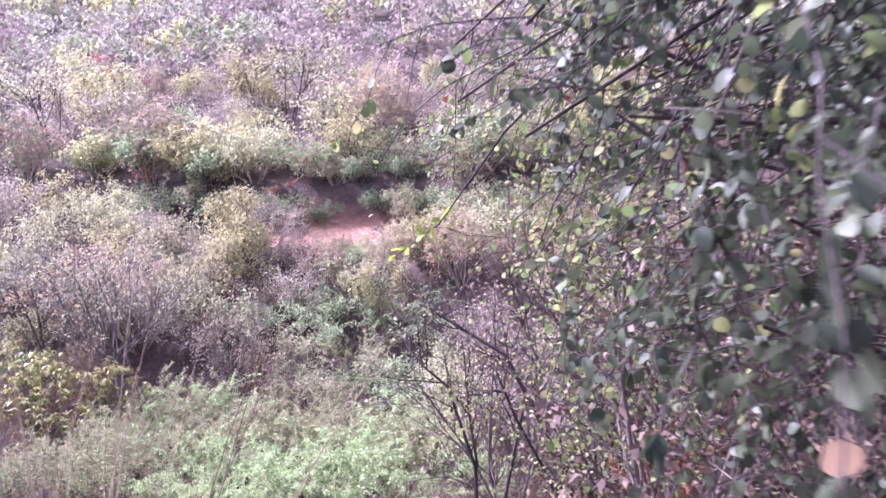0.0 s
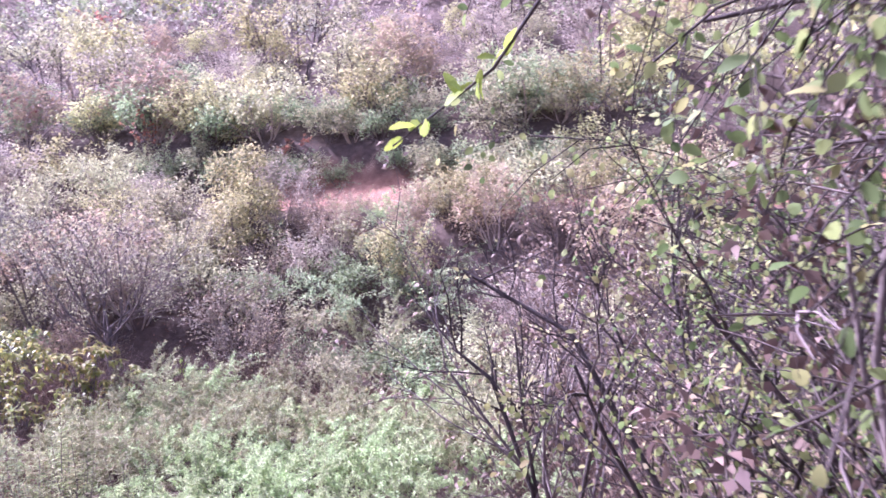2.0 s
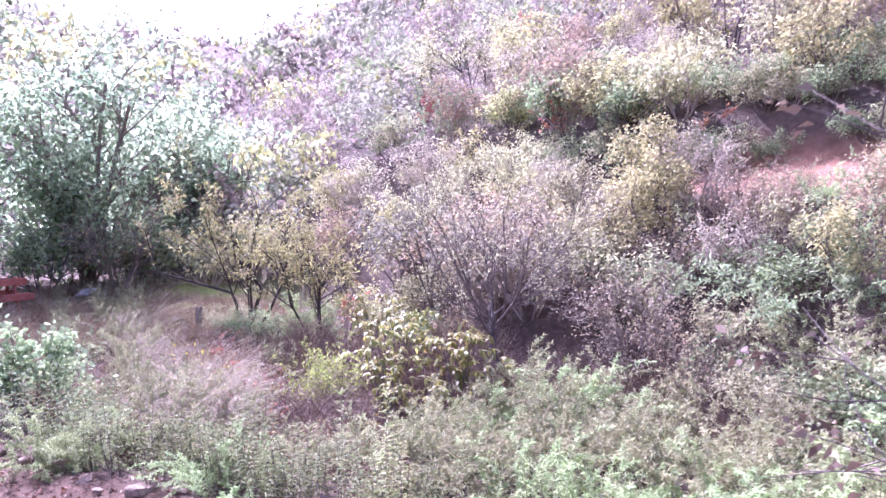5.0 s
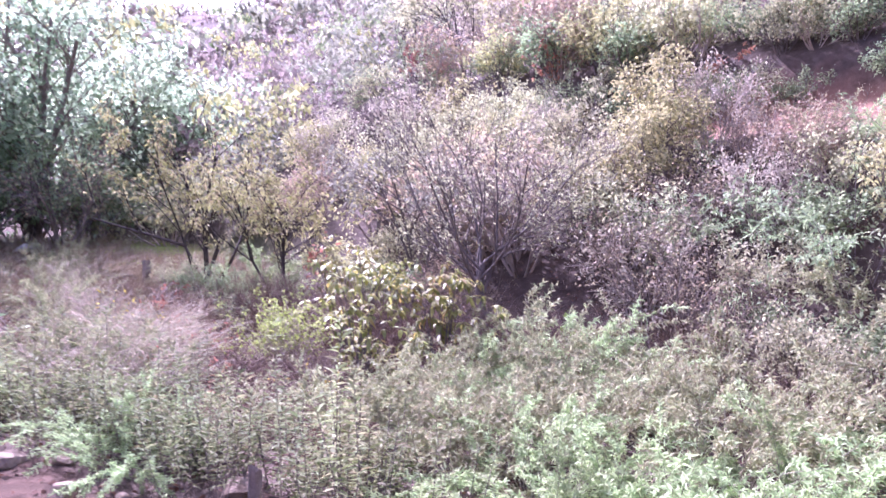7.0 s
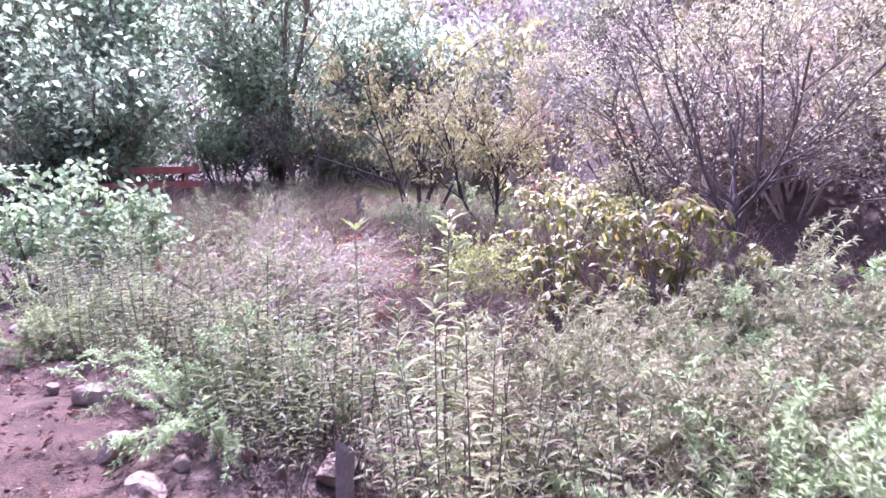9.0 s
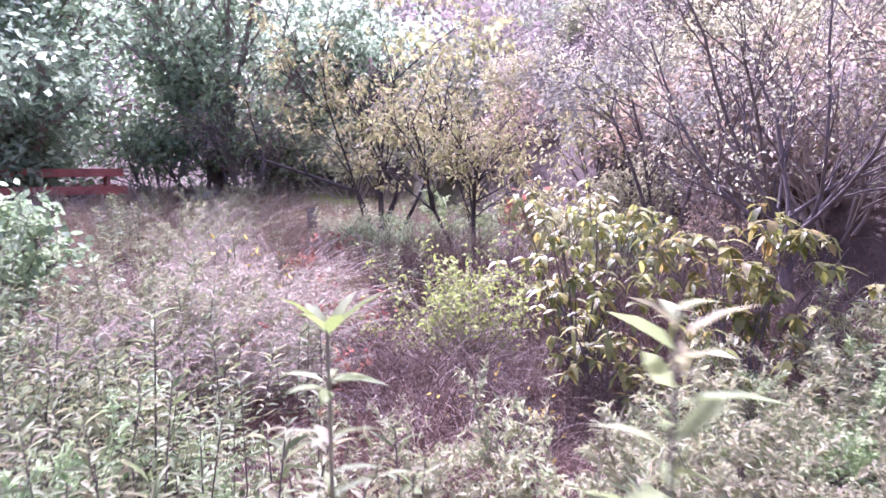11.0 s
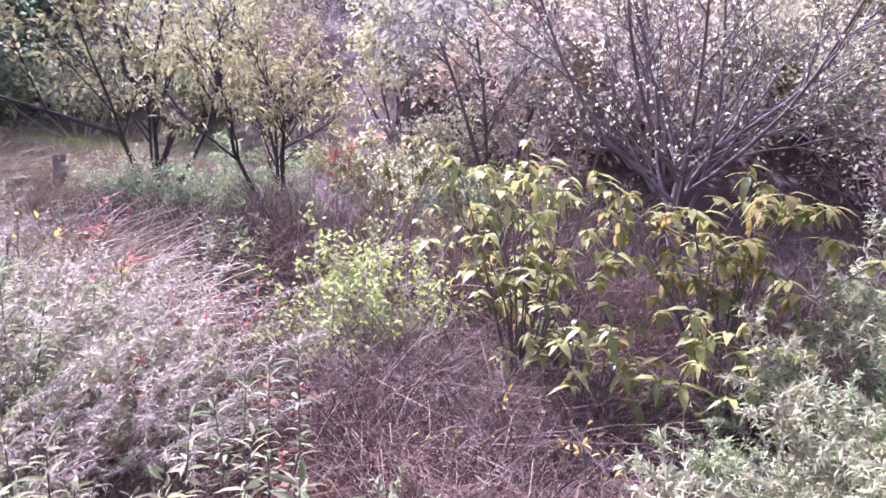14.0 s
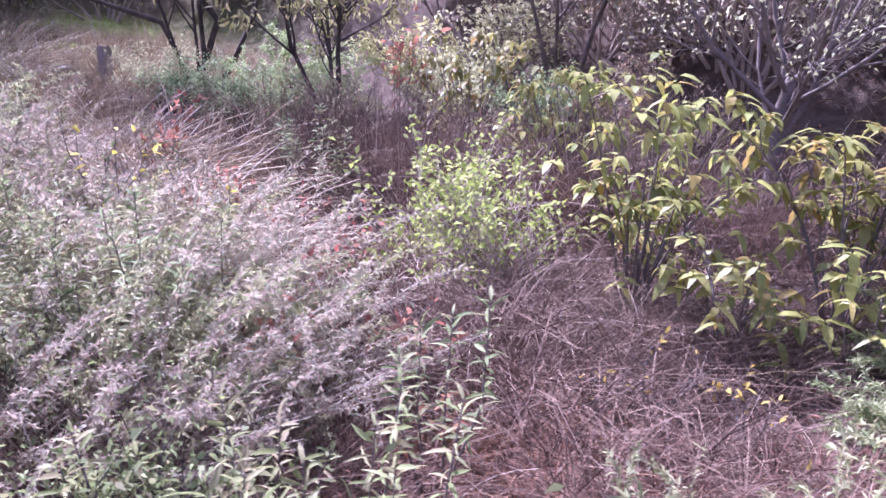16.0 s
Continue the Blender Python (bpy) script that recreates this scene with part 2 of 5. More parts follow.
def tubes(branches, sides=(5, 4, 3, 3)):
    vs, fs, n0 = [], [], 0
    for pts, radii, level in branches:
        s = sides[min(level, len(sides) - 1)]
        t = unit(np.gradient(pts, axis=0))
        ref = np.where(np.abs(t[:, 2:3]) > 0.9, [[1.0, 0, 0]], [[0, 0, 1.0]])
        u = unit(np.cross(t, ref))
        w = np.cross(t, u)
        ang = np.arange(s) * 2 * np.pi / s
        ring = pts[:, None] + radii[:, None, None] * (np.cos(ang)[None, :, None] * u[:, None] + np.sin(ang)[None, :, None] * w[:, None])
        vs.append(ring.reshape(-1, 3))
        i, j = np.meshgrid(np.arange(len(pts) - 1), np.arange(s), indexing="ij")
        q = np.stack([i * s + j, i * s + (j + 1) % s, (i + 1) * s + (j + 1) % s, (i + 1) * s + j], -1).reshape(-1, 4)
        fs.append(q + n0)
        n0 += len(pts) * s
    return np.concatenate(vs), [np.concatenate(fs)]


def along(rng, branches, level, count, start=0.1):
    """count places on the branches of that level or above it: the place, the way of the twig."""
    use = [b for b in branches if b[2] >= level]
    wts = np.array([np.linalg.norm(b[0][-1] - b[0][0]) for b in use])
    pick = rng.choice(len(use), count, p=wts / wts.sum())
    P, D = np.zeros((count, 3)), np.zeros((count, 3))
    for n, i in enumerate(pick):
        pts = use[i][0]
        f = rng.uniform(start, 1.0) * (len(pts) - 1)
        j = min(int(f), len(pts) - 2)
        P[n], D[n] = pts[j] + (pts[j + 1] - pts[j]) * (f - j), pts[j + 1] - pts[j]
    return P, unit(D)


def leaves(rng, P, D, length, width, shape="diamond", curl=0.3, vary=0.35, level=0.0):
    """Leaf blades that start at P and point along D. diamond: 1 quad; lance: 6 faces with a fold along the rib; round: 8 faces."""
    n = len(P)
    L = length * (1 + rng.uniform(-vary, vary, n))
    W = width * (1 + rng.uniform(-vary, vary, n))
    D = unit(D)
    S = unit(np.cross(D, rng.normal(0, 1, (n, 3)) * (1 - level) + np.array((0, 0, 3.0 * level))))
    N = np.cross(S, D)
    flip = np.where(N[:, 2] < 0, -1.0, 1.0)[:, None]
    N, S = N * flip, S * flip
    if shape == "diamond":
        t = [(0, 0, 0), (0.45, 0.5, 0.08), (1, 0, -curl), (0.5, -0.5, 0.08)]
        f = [(0, 1, 2, 3)]
    elif shape == "lance":
        t = [(0, 0, 0), (0.3, 0.42, 0.05 - curl * 0.1), (0.3, 0, -curl * 0.1), (0.3, -0.42, 0.05 - curl * 0.1),
             (0.65, 0.4, 0.04 - curl * 0.42), (0.65, 0, -curl * 0.42), (0.65, -0.4, 0.04 - curl * 0.42), (1, 0, -curl)]
        f = [(0, 2, 1, 0), (0, 3, 2, 0), (1, 2, 5, 4), (2, 3, 6, 5), (4, 5, 7, 4), (5, 6, 7, 5)]
    else:
        t = [(0, 0, 0), (0.25, 0.42, 0.04), (0.25, 0, 0), (0.25, -0.42, 0.04), (0.6, 0.5, 0.05 - curl * 0.3), (0.6, 0, -curl * 0.3), (0.6, -0.5, 0.05 - curl * 0.3),
             (0.9, 0.25, -curl * 0.8), (0.9, -0.25, -curl * 0.8), (1, 0, -curl)]
        f = [(0, 2, 1, 0), (0, 3, 2, 0), (1, 2, 5, 4), (2, 3, 6, 5), (4, 5, 9, 7), (5, 6, 8, 9)]
    t = np.array(t)
    V = P[:, None] + t[None, :, 0:1] * (L[:, None] * D)[:, None] + t[None, :, 1:2] * (W[:, None] * S)[:, None] + t[None, :, 2:3] * (L[:, None] * N)[:, None]
    quads = np.array([q for q in f if q[0] != q[3]] or np.zeros((0, 4)), int).reshape(-1, 4)
    tris = np.array([q[:3] for q in f if q[0] == q[3]], int).reshape(-1, 3)
    base = (np.arange(n) * len(t))[:, None, None]
    faces = []
    if len(quads):
        faces.append((quads[None] + base).reshape(-1, 4))
    if len(tris):
        faces.append((tris[None] + base).reshape(-1, 3))
    return V.reshape(-1, 3), faces


def blades(rng, P, D, length, width, droop=0.5, segs=3, vary=0.35):
    """Grass blades and dry stems: ribbons that arch over."""
    n = len(P)
    L = (length * (1 + rng.uniform(-vary, vary, n)))[:, None]
    D = unit(D)
    S = unit(np.cross(D, rng.normal(0, 1, (n, 3)))) * (width * (1 + rng.uniform(-vary, vary, n)))[:, None]
    lean = rng.normal(0, 0.3, (n, 3))
    lean[:, 2] = -1
    V = []
    for i in range(segs + 1):
        u = i / segs
        c = P + D * L * u + lean * L * droop * u * u
        w = 0.5 * (1 - 0.85 * u)
        V += [c - S * w, c + S * w]
    V = np.stack(V, 1)
    q = np.array([(2 * i, 2 * i + 1, 2 * i + 3, 2 * i + 2) for i in range(segs)])
    return V.reshape(-1, 3), [(q[None] + (np.arange(n) * 2 * (segs + 1))[:, None, None]).reshape(-1, 4)]


def joined(*pieces):
    vs, fs, n0 = [], [], 0
    for v, f in pieces:
        vs.append(v)
        fs += [x + n0 for x in f]
        n0 += len(v)
    return np.concatenate(vs), fs


# ---- the ground ----
TRAIL = [(2.0, -6.0, 1.3), (0.3, -2.0, 0.45), (0.0, 0.0, 0.05), (0.0, 2.0, -0.25), (-0.1, 3.5, -0.5), (-1.15, 5.1, -1.25), (-2.1, 6.7, -1.85), (-3.8, 7.15, -1.93), (-6.0, 6.95, -1.75), (-10.0, 6.75, -1.85), (-16.0, 5.6, -1.6), (-40.0, 3.0, -1.0)]


def step(a, b, x):
    u = np.clip((x - a) / (b - a), 0, 1)
    return u * u * (3 - 2 * u)


def trail_near(x, y):
    """Distance to the middle of the trail, and its height there."""
    best, zt = np.full(np.shape(x), 1e9), np.zeros(np.shape(x))
    for (x0, y0, z0), (x1, y1, z1) in zip(TRAIL, TRAIL[1:]):
        dx, dy = x1 - x0, y1 - y0
        u = np.clip(((x - x0) * dx + (y - y0) * dy) / (dx * dx + dy * dy), 0, 1)
        d = np.hypot(x - x0 - u * dx, y - y0 - u * dy)
        zt = np.where(d < best, z0 + u * (z1 - z0), zt)
        best = np.minimum(best, d)
    return best, zt


def height(x, y):
    x, y = np.asarray(x, float), np.asarray(y, float)
    v = y + 0.22 * x
    side = np.clip(-x - 14, 0, 60)
    floor = -2.0 + 0.085 * np.clip(-x - 9, 0, 14) + 0.35 * np.clip(-x - 23, 0, 80) * step(4, 12, y)
    near = floor + 0.36 * np.clip((6.6 - y) * 0.75 + (x + 1.3) * 0.5, 0, 60)
    opp = -2.0 + 2.9 * step(12.2, 17.2, v) + 0.35 * np.clip(v - 17.2, 0, 1.8) + 1.05 * step(18.9, 19.5, v) + 0.52 * np.clip(v - 19.5, 0, 70) + 0.08 * np.clip(v - 90, 0, 400)
    z = np.maximum(near, opp)
    d, zt = trail_near(x, y)
    w = 1 - step(0.75, 2.0, d)
    z = z * (1 - w) + zt * w
    return z + (0.05 * np.sin(1.7 * x + 0.6 * y) * np.sin(1.3 * y - 0.5 * x) + 0.03 * np.sin(4.1 * x) * np.sin(3.7 * y + x)) * (1 - 0.6 * w)


def ground():
    xs = np.concatenate([np.linspace(-400, -60, 18), np.linspace(-55, -26, 30), np.arange(-25, 9, 0.19), np.linspace(9.2, 40, 32), np.linspace(50, 400, 16)])
    ys = np.concatenate([np.linspace(-300, -12, 14), np.linspace(-10, -2, 16), np.arange(-1.5, 25, 0.19), np.linspace(25.3, 60, 80), np.linspace(65, 500, 20)])
    X, Y = np.meshgrid(xs, ys)
    Z = height(X, Y)
    rng = np.random.default_rng(3)
    near = (np.abs(X + 8) < 17) & (Y > -2) & (Y < 25)
    Z = Z + near * rng.normal(0, 0.012, Z.shape)
    n = len(xs)
    i, j = np.meshgrid(np.arange(len(ys) - 1), np.arange(n - 1), indexing="ij")
    q = np.stack([i * n + j, i * n + j + 1, (i + 1) * n + j + 1, (i + 1) * n + j], -1).reshape(-1, 4)
    me = mesh_of("ground", np.stack([X, Y, Z], -1).reshape(-1, 3), [q], ground_mat(), True)
    v = Y + 0.22 * X
    d, _ = trail_near(X, Y)
    wob = 0.25 * np.sin(2.3 * X + 0.7) + 0.2 * np.sin(3.1 * Y)
    bench = step(16.9, 17.5, v + wob) * (1 - step(18.9, 19.2, v + 0.3 * wob)) * step(-7.0, -4.5, X)
    bare = 1 - step(0.5, 0.9, d + wob * 0.4)
    bare = np.maximum(bare, 0.6 * np.exp(-((X + 6.6) ** 2 / 1.2 + (Y - 9.6) ** 2 / 0.5)))
    bench = np.maximum(bench, 0.4 * np.exp(-((X + 7.3) ** 2 / 1.6 + (Y - 10.0) ** 2 / 0.6)))
    turf = np.exp(-((X + 16.8) ** 2 / 5 + (Y - 15.4) ** 2 / 2.5)) * 1.3
    for key, val in (("bare", bare), ("red_soil", bench), ("turf", np.clip(turf, 0, 1))):
        at = me.attributes.new(key, "FLOAT", "POINT")
        at.data.foreach_set("value", np.clip(val, 0, 1).ravel().astype(np.float32))
    tagged(new("ground", me), "brown earthen hillside and gully floor with a bare red trail", "ground", kind="structure")


ground()


# ---- kinds of plants ----
STORE = {}


def empty(name, label, category, group=""):
    return tagged(new(name), label, category, group)


def stem_parts(out, mat, root, sides=(5, 4, 3, 3)):
    """Each main stem with its own side branches is one part."""
    starts = [i for i, b in enumerate(out) if b[2] == 0] + [len(out)]
    for i, j in zip(starts, starts[1:]):
        v, f = tubes(out[i:j], sides)
        part_of("stem", mesh_of("stem", v, f, mat), root)


def shrub(name, seed, leaf, twig, label, tall=1.5, wide=0.9, stems=7, count=900, size=0.06, thin=0.35, levels=3, forks=(5, 3), fine=0.006, shape="diamond", droop=0.0, bare=0.25, lift=(0.08, 0.05, 0.0), bend=0.14, category="shrub", group="hillside shrubs", radius=0.02, ratio=0.55, scatter=0.07, steps=(4, 2, 1), tuft=0, lean=(0, 0)):
    """A woody shrub: stems that rise from one root and fork into twigs, and a crown of small leaves."""
    rng = np.random.default_rng(seed)
    cfg = dict(steps=steps, forks=forks, spread=0.75, bend=bend, lift=lift, ratio=ratio, thin=fine, bare=bare)
    out = []
    for i in range(stems):
        a = 2 * np.pi * (i + rng.uniform(-0.3, 0.3)) / stems
        s = rng.uniform(0.25, 1.0) * wide / tall
        branch(rng, (0.06 * np.cos(a), 0.06 * np.sin(a), -0.12), (s * np.cos(a) + lean[0], s * np.sin(a) + lean[1], 1), tall * rng.uniform(0.65, 0.85), radius * rng.uniform(0.6, 1.1), 0, cfg, out)
    root = empty(name, label, category, group)
    stem_parts(out, twig, root)
    if count:
        P, D = along(rng, out, levels - 1, count // max(tuft, 1), 0.5 if tuft else 0.35)
        P, D = np.repeat(P, max(tuft, 1), 0), np.repeat(D, max(tuft, 1), 0)
        off = rng.normal(0, scatter, P.shape)
        D = unit(D * 0.6 + rng.normal(0, 0.6, D.shape) + np.array((0, 0, -droop)) + (0.7 * unit(off) if tuft else 0))
        v, f = leaves(rng, P + off, D, size, size * thin * 1.4, shape)
        part_of("foliage", mesh_of("foliage", v, f, leaf), root)
    return root


def sage(name, seed, leaf, twig, label, tall=0.9, wide=0.9, shoots=110, lean=(0, 0), needles=46, size=0.032, group="sagebrush mounds", plumes=0, droop=0.15):
    """A feathery mound: arching shoots set all along with fine needle leaves, or with side plumes that carry them."""
    rng = np.random.default_rng(seed)
    out, P, D = [], [], []
    for i in range(shoots):
        a = rng.uniform(0, 2 * np.pi)
        rad = np.sqrt(rng.uniform(0, 1))
        d = np.array((rad * np.cos(a) * wide / tall + lean[0], rad * np.sin(a) * wide / tall + lean[1], 1.0))
        L = tall * rng.uniform(0.75, 1.15) * (1.15 - 0.25 * rad) * (1.0 + 0.35 * rad)
        k = 5
        pts = [np.array((0.15 * rad * np.cos(a), 0.15 * rad * np.sin(a), -0.08))]
        d = unit(d)
        for s in range(k):
            d = unit(d + rng.normal(0, 0.1, 3) + np.array((lean[0] * 0.25, lean[1] * 0.25, -droop - 0.8 * droop * rad)))
            pts.append(pts[-1] + d * L / k)
        pts = np.array(pts)
        out.append((pts, 0.005 * np.linspace(1, 0.3, k + 1), 2))
        carry = [(pts, 0.22)]
        for n in range(plumes):
            f = rng.uniform(0.3, 1.0) * k
            i0 = min(int(f), k - 1)
            way = unit(unit(pts[i0 + 1] - pts[i0]) + rng.normal(0, 0.5, 3) + np.array((0, 0, 0.25)))
            q = pts[i0] + (pts[i0 + 1] - pts[i0]) * (f - i0)
            reach = L * rng.uniform(0.22, 0.4)
            side = np.array([q, q + way * reach * 0.5, q + way * reach + np.array((0, 0, -0.2 * reach))])
            out.append((side, 0.003 * np.linspace(1, 0.4, 3), 3))
            carry.append((side, 0.1))
        for line, start in carry:
            m = len(line) - 1
            u = np.sort(rng.uniform(start, 1.0, needles)) * m
            j = np.minimum(u.astype(int), m - 1)
            seg = line[j + 1] - line[j]
            P.append(line[j] + seg * (u - j)[:, None])
            D.append(unit(seg) * 0.55 + rng.normal(0, 0.6, seg.shape))
    P, D = np.concatenate(P), np.concatenate(D)
    root = empty(name, label, "shrub", group)
    v, f = tubes(out)
    tagged(part_of("shoot_tangle", mesh_of("shoot_tangle", v, f, twig), root), kind="stuff")
    v, f = leaves(rng, P, D, size, size * 0.23, "diamond", 0.2)
    tagged(part_of("feathery_foliage", mesh_of("feathery_foliage", v, f, leaf), root), kind="stuff")
    return root


def laurel(seed, tips, reach, rise, whorl=6, size=0.076, label="laurel bush with drooping yellow-green leaves in the gully"):
    """A laurel-like bush: stems that arch from one root to tips spread over reach (x, y) and rise (from, to), each with whorls of long drooping leaves."""
    rng = np.random.default_rng(seed)
    out, P, D = [], [], []
    for i in range(tips):
        a = 2.4 * i + rng.uniform(-0.4, 0.4)
        rad = np.sqrt((i + 0.5) / tips)
        tip = np.array((reach[0] * rad * np.cos(a), reach[1] * rad * np.sin(a), rng.uniform(*rise) * (1.05 - 0.15 * rad)))
        mid = np.array((tip[0] * 0.35, tip[1] * 0.35, tip[2] * 0.65)) + rng.normal(0, 0.05, 3)
        p0 = np.array((0.05 * np.cos(a), 0.05 * np.sin(a), -0.12))
        u = np.linspace(0, 1, 8)[:, None]
        pts = p0 * (1 - u) ** 2 + 2 * mid * u * (1 - u) + tip * u * u
        out.append((pts, 0.008 * np.linspace(1, 0.4, 8), 0))
        ends = [(pts[-1], unit(pts[-1] - pts[-2]))]
        for n in range(4):
            q = pts[rng.integers(3, 7)]
            way = unit(unit(pts[-1] - pts[-2]) * 0.5 + rng.normal(0, 0.6, 3) + np.array((0, 0, 0.35)))
            twig = np.array([q, q + way * 0.08, q + way * rng.uniform(0.16, 0.34)])
            out.append((twig, 0.004 * np.linspace(1, 0.5, 3), 1))
            ends.append((twig[-1], way))
        for e, way in ends:
            for n in range(whorl):
                g = 2.4 * n + rng.uniform(-0.3, 0.3)
                P.append(e - way * rng.uniform(0, 0.07))
                D.append((np.cos(g), np.sin(g), rng.uniform(-0.3, 0.9)))
    root = empty("laurel_bush", label, "bush", "laurel bushes")
    stem_parts(out, M_TWIG, root)
    v, f = leaves(rng, np.array(P), unit(np.array(D)), size, size * 0.6, "lance", 1.1, 0.4, 0.8)
    part_of("foliage", mesh_of("foliage", v, f, M_LAUREL), root)
    return root


def weed(seed, tall=0.9, stems=5, spread=0.3, leaf=None, size=0.068, per=42, label="tall green weed with narrow willow-like leaves"):
    """An upright weed: straight stems with narrow leaves set round them in a spiral, a tuft on top."""
    rng = np.random.default_rng(seed)
    out, P, D = [], [], []
    for i in range(stems):
        a = rng.uniform(0, 6.28)
        r = rng.uniform(0.2, 1) * spread
        h = tall * rng.uniform(0.6, 1.05) if stems > 1 else tall
        p0 = np.array((r * 0.5 * np.cos(a), r * 0.5 * np.sin(a), -0.06))
        p1 = np.array((r * np.cos(a), r * np.sin(a), h)) + rng.normal(0, 0.04, 3)
        mid = (p0 + p1) / 2 + rng.normal(0, 0.03, 3)
        pts = np.array([p0, (p0 + mid) / 2, mid, (mid + p1) / 2, p1])
        out.append((pts, 0.005 * np.linspace(1, 0.45, 5), 1))
        n = int(per * h / 0.8)
        for q in range(n):
            u = 1 - 0.7 * ((q + rng.uniform()) / n) ** 1.2
            g = 2.4 * q
            seg = u * 4
            j = min(int(seg), 3)
            P.append(pts[j] + (pts[j + 1] - pts[j]) * (seg - j))
            up = 0.35 + 0.7 * step(0.8, 1.0, u)
            D.append((np.cos(g), np.sin(g), up + rng.uniform(-0.3, 0.2)))
    root = empty("tall_weed", label, "weed", "tall weeds by the trail")
    for one in out:
        v, f = tubes([one])
        part_of("stem", mesh_of("stem", v, f, M_TWIG), root)
    v, f = leaves(rng, np.array(P), np.array(D), size, size * 0.22, "lance", 0.4, 0.4, 0.4)
    part_of("foliage", mesh_of("foliage", v, f, leaf or M_WEED), root)
    return root


def brush(name, seed, mat, label, tall=0.7, wide=0.7, count=420, droop=0.55, width=0.008, lean=(0, 0), category="dead brush", group="dead brush heaps", segs=3, jitter=0.25):
    """A tangle of dry stems that rise and arch over."""
    rng = np.random.default_rng(seed)
    a, r = rng.uniform(0, 6.28, count), np.sqrt(rng.uniform(0, 1, count)) * wide * 0.55
    P = np.stack([r * np.cos(a), r * np.sin(a), np.full(count, -0.05)], -1)
    D = np.stack([np.cos(a) * 0.45 + lean[0], np.sin(a) * 0.45 + lean[1], np.full(count, 1.0)], -1) + rng.normal(0, jitter, (count, 3))
    root = empty(name, label, category, group)
    for i in range(5):
        d = unit(D[i] + np.array((0, 0, 0.3)))
        side = unit(np.array((d[0], d[1], 0.01)))
        pts = np.array([P[i] + d * tall * u * 1.25 + np.array((side[0], side[1], -1.0)) * tall * droop * 0.6 * u * u for u in np.linspace(0, 1, 6)])
        v, f = tubes([(pts, width * 0.6 * np.linspace(1, 0.4, 6), 2)])
        part_of("stem", mesh_of("stem", v, f, M_PALETWIG if i < 2 else mat), root)
    v, f = blades(rng, P, D, tall * 1.15, width, droop, segs)
    tagged(part_of("stem_tangle", mesh_of("stem_tangle", v, f, mat), root), kind="stuff")
    return root


def place(key, x, y, size=1.0, turn=0.0, sink=0.0, high=None, label=""):
    """Sets a copy of a stored plant on the ground."""
    s = Matrix.Diagonal((size, size, high or size, 1))
    ob = copy_thing(STORE[key], pose(x, y, float(height(x, y)) - sink, 0, 0, turn) @ s)
    return tagged(ob, label)


def set_down(ob, x, y, turn=0.0, sink=0.0):
    ob.matrix_basis = pose(x, y, float(height(x, y)) - sink, 0, 0, turn)
    return ob


rng = np.random.default_rng(11)
STORE["grey_a"] = shrub("shrub", 1, M_GREY, M_TWIG, "grey-green leafy shrub on the dry hillside", tall=1.5, wide=1.4, stems=8, count=1750, size=0.08, tuft=14, scatter=0.085)
STORE["grey_b"] = shrub("shrub", 2, M_GREY, M_PALETWIG, "grey-green leafy shrub on the dry hillside", wide=1.6, tall=1.3, stems=8, count=1750, size=0.08, tuft=14, scatter=0.085)
STORE["green_a"] = shrub("shrub", 3, M_GREEN, M_TWIG, "green bushy shrub on the hillside", wide=1.5, tall=1.2, stems=8, count=1750, size=0.08, tuft=14, scatter=0.085)
STORE["green_b"] = sage("shrub", 4, M_GREEN, M_TWIG, "green feathery shrub on the hillside", 1.2, 1.1, 22, (0, 0), 28, 0.065, "hillside shrubs", 5)
STORE["yellow_a"] = shrub("shrub", 5, M_YELLOW, M_TWIG, "yellow-green leafy shrub on the hillside", wide=1.3, droop=0.3, size=0.085, count=1800, tuft=14, scatter=0.085)
STORE["yellow_b"] = shrub("shrub", 6, M_YELLOW, M_TWIG, "yellow-green leafy shrub on the hillside", tall=1.8, wide=1.3, droop=0.4, size=0.08, count=1700, tuft=14, scatter=0.085)
STORE["pink_a"] = shrub("shrub", 7, M_PINK, M_PALETWIG, "half-dry shrub with pinkish brown leaves", wide=1.4, count=1900, size=0.075, tuft=9, scatter=0.075)
STORE["dry_a"] = shrub("dry_shrub", 8, M_PALE, M_PALETWIG, "nearly leafless dry shrub with pale grey-pink twigs", wide=1.4, stems=9, forks=(6, 5), count=1500, size=0.055, bend=0.1, fine=0.006)
STORE["dry_b"] = shrub("dry_shrub", 9, M_PINK, M_MIDTWIG, "nearly leafless dry shrub with grey-brown twigs", wide=1.3, stems=9, forks=(6, 5), count=900, size=0.05, bend=0.12, fine=0.006)
STORE["sage_a"] = sage("sagebrush", 10, M_SAGE, M_SAGETWIG, "pale feathery green sagebrush mound beside the trail", 0.85, 0.8, 26, (0.1, -0.1), 50, 0.055, plumes=6)
STORE["sage_b"] = sage("sagebrush", 12, M_SAGE, M_SAGETWIG, "pale feathery green sagebrush mound beside the trail", 0.8, 1.0, 28, (-0.25, 0.05), 50, 0.055, plumes=6)
STORE["sagedry"] = sage("sagebrush", 13, M_SAGEDRY, M_SAGETWIG, "dry whitish sagebrush leaning over the gully", 0.85, 0.9, 30, (0.35, -0.05), 46, 0.056, plumes=3, droop=0.07)
STORE["plume"] = sage("plume_weed", 19, M_PLUME, M_PALETWIG, "pale pinkish plume weed bent over to one side", 1.0, 0.6, 30, (0.4, 0.0), 70, 0.045, "plume weeds", 1, 0.05)
STORE["brush_a"] = brush("dead_brush", 14, M_BROWN, "heap of dead brown stems on the gully floor", 0.66, 0.85, 600, 0.5, 0.0055, jitter=0.95)
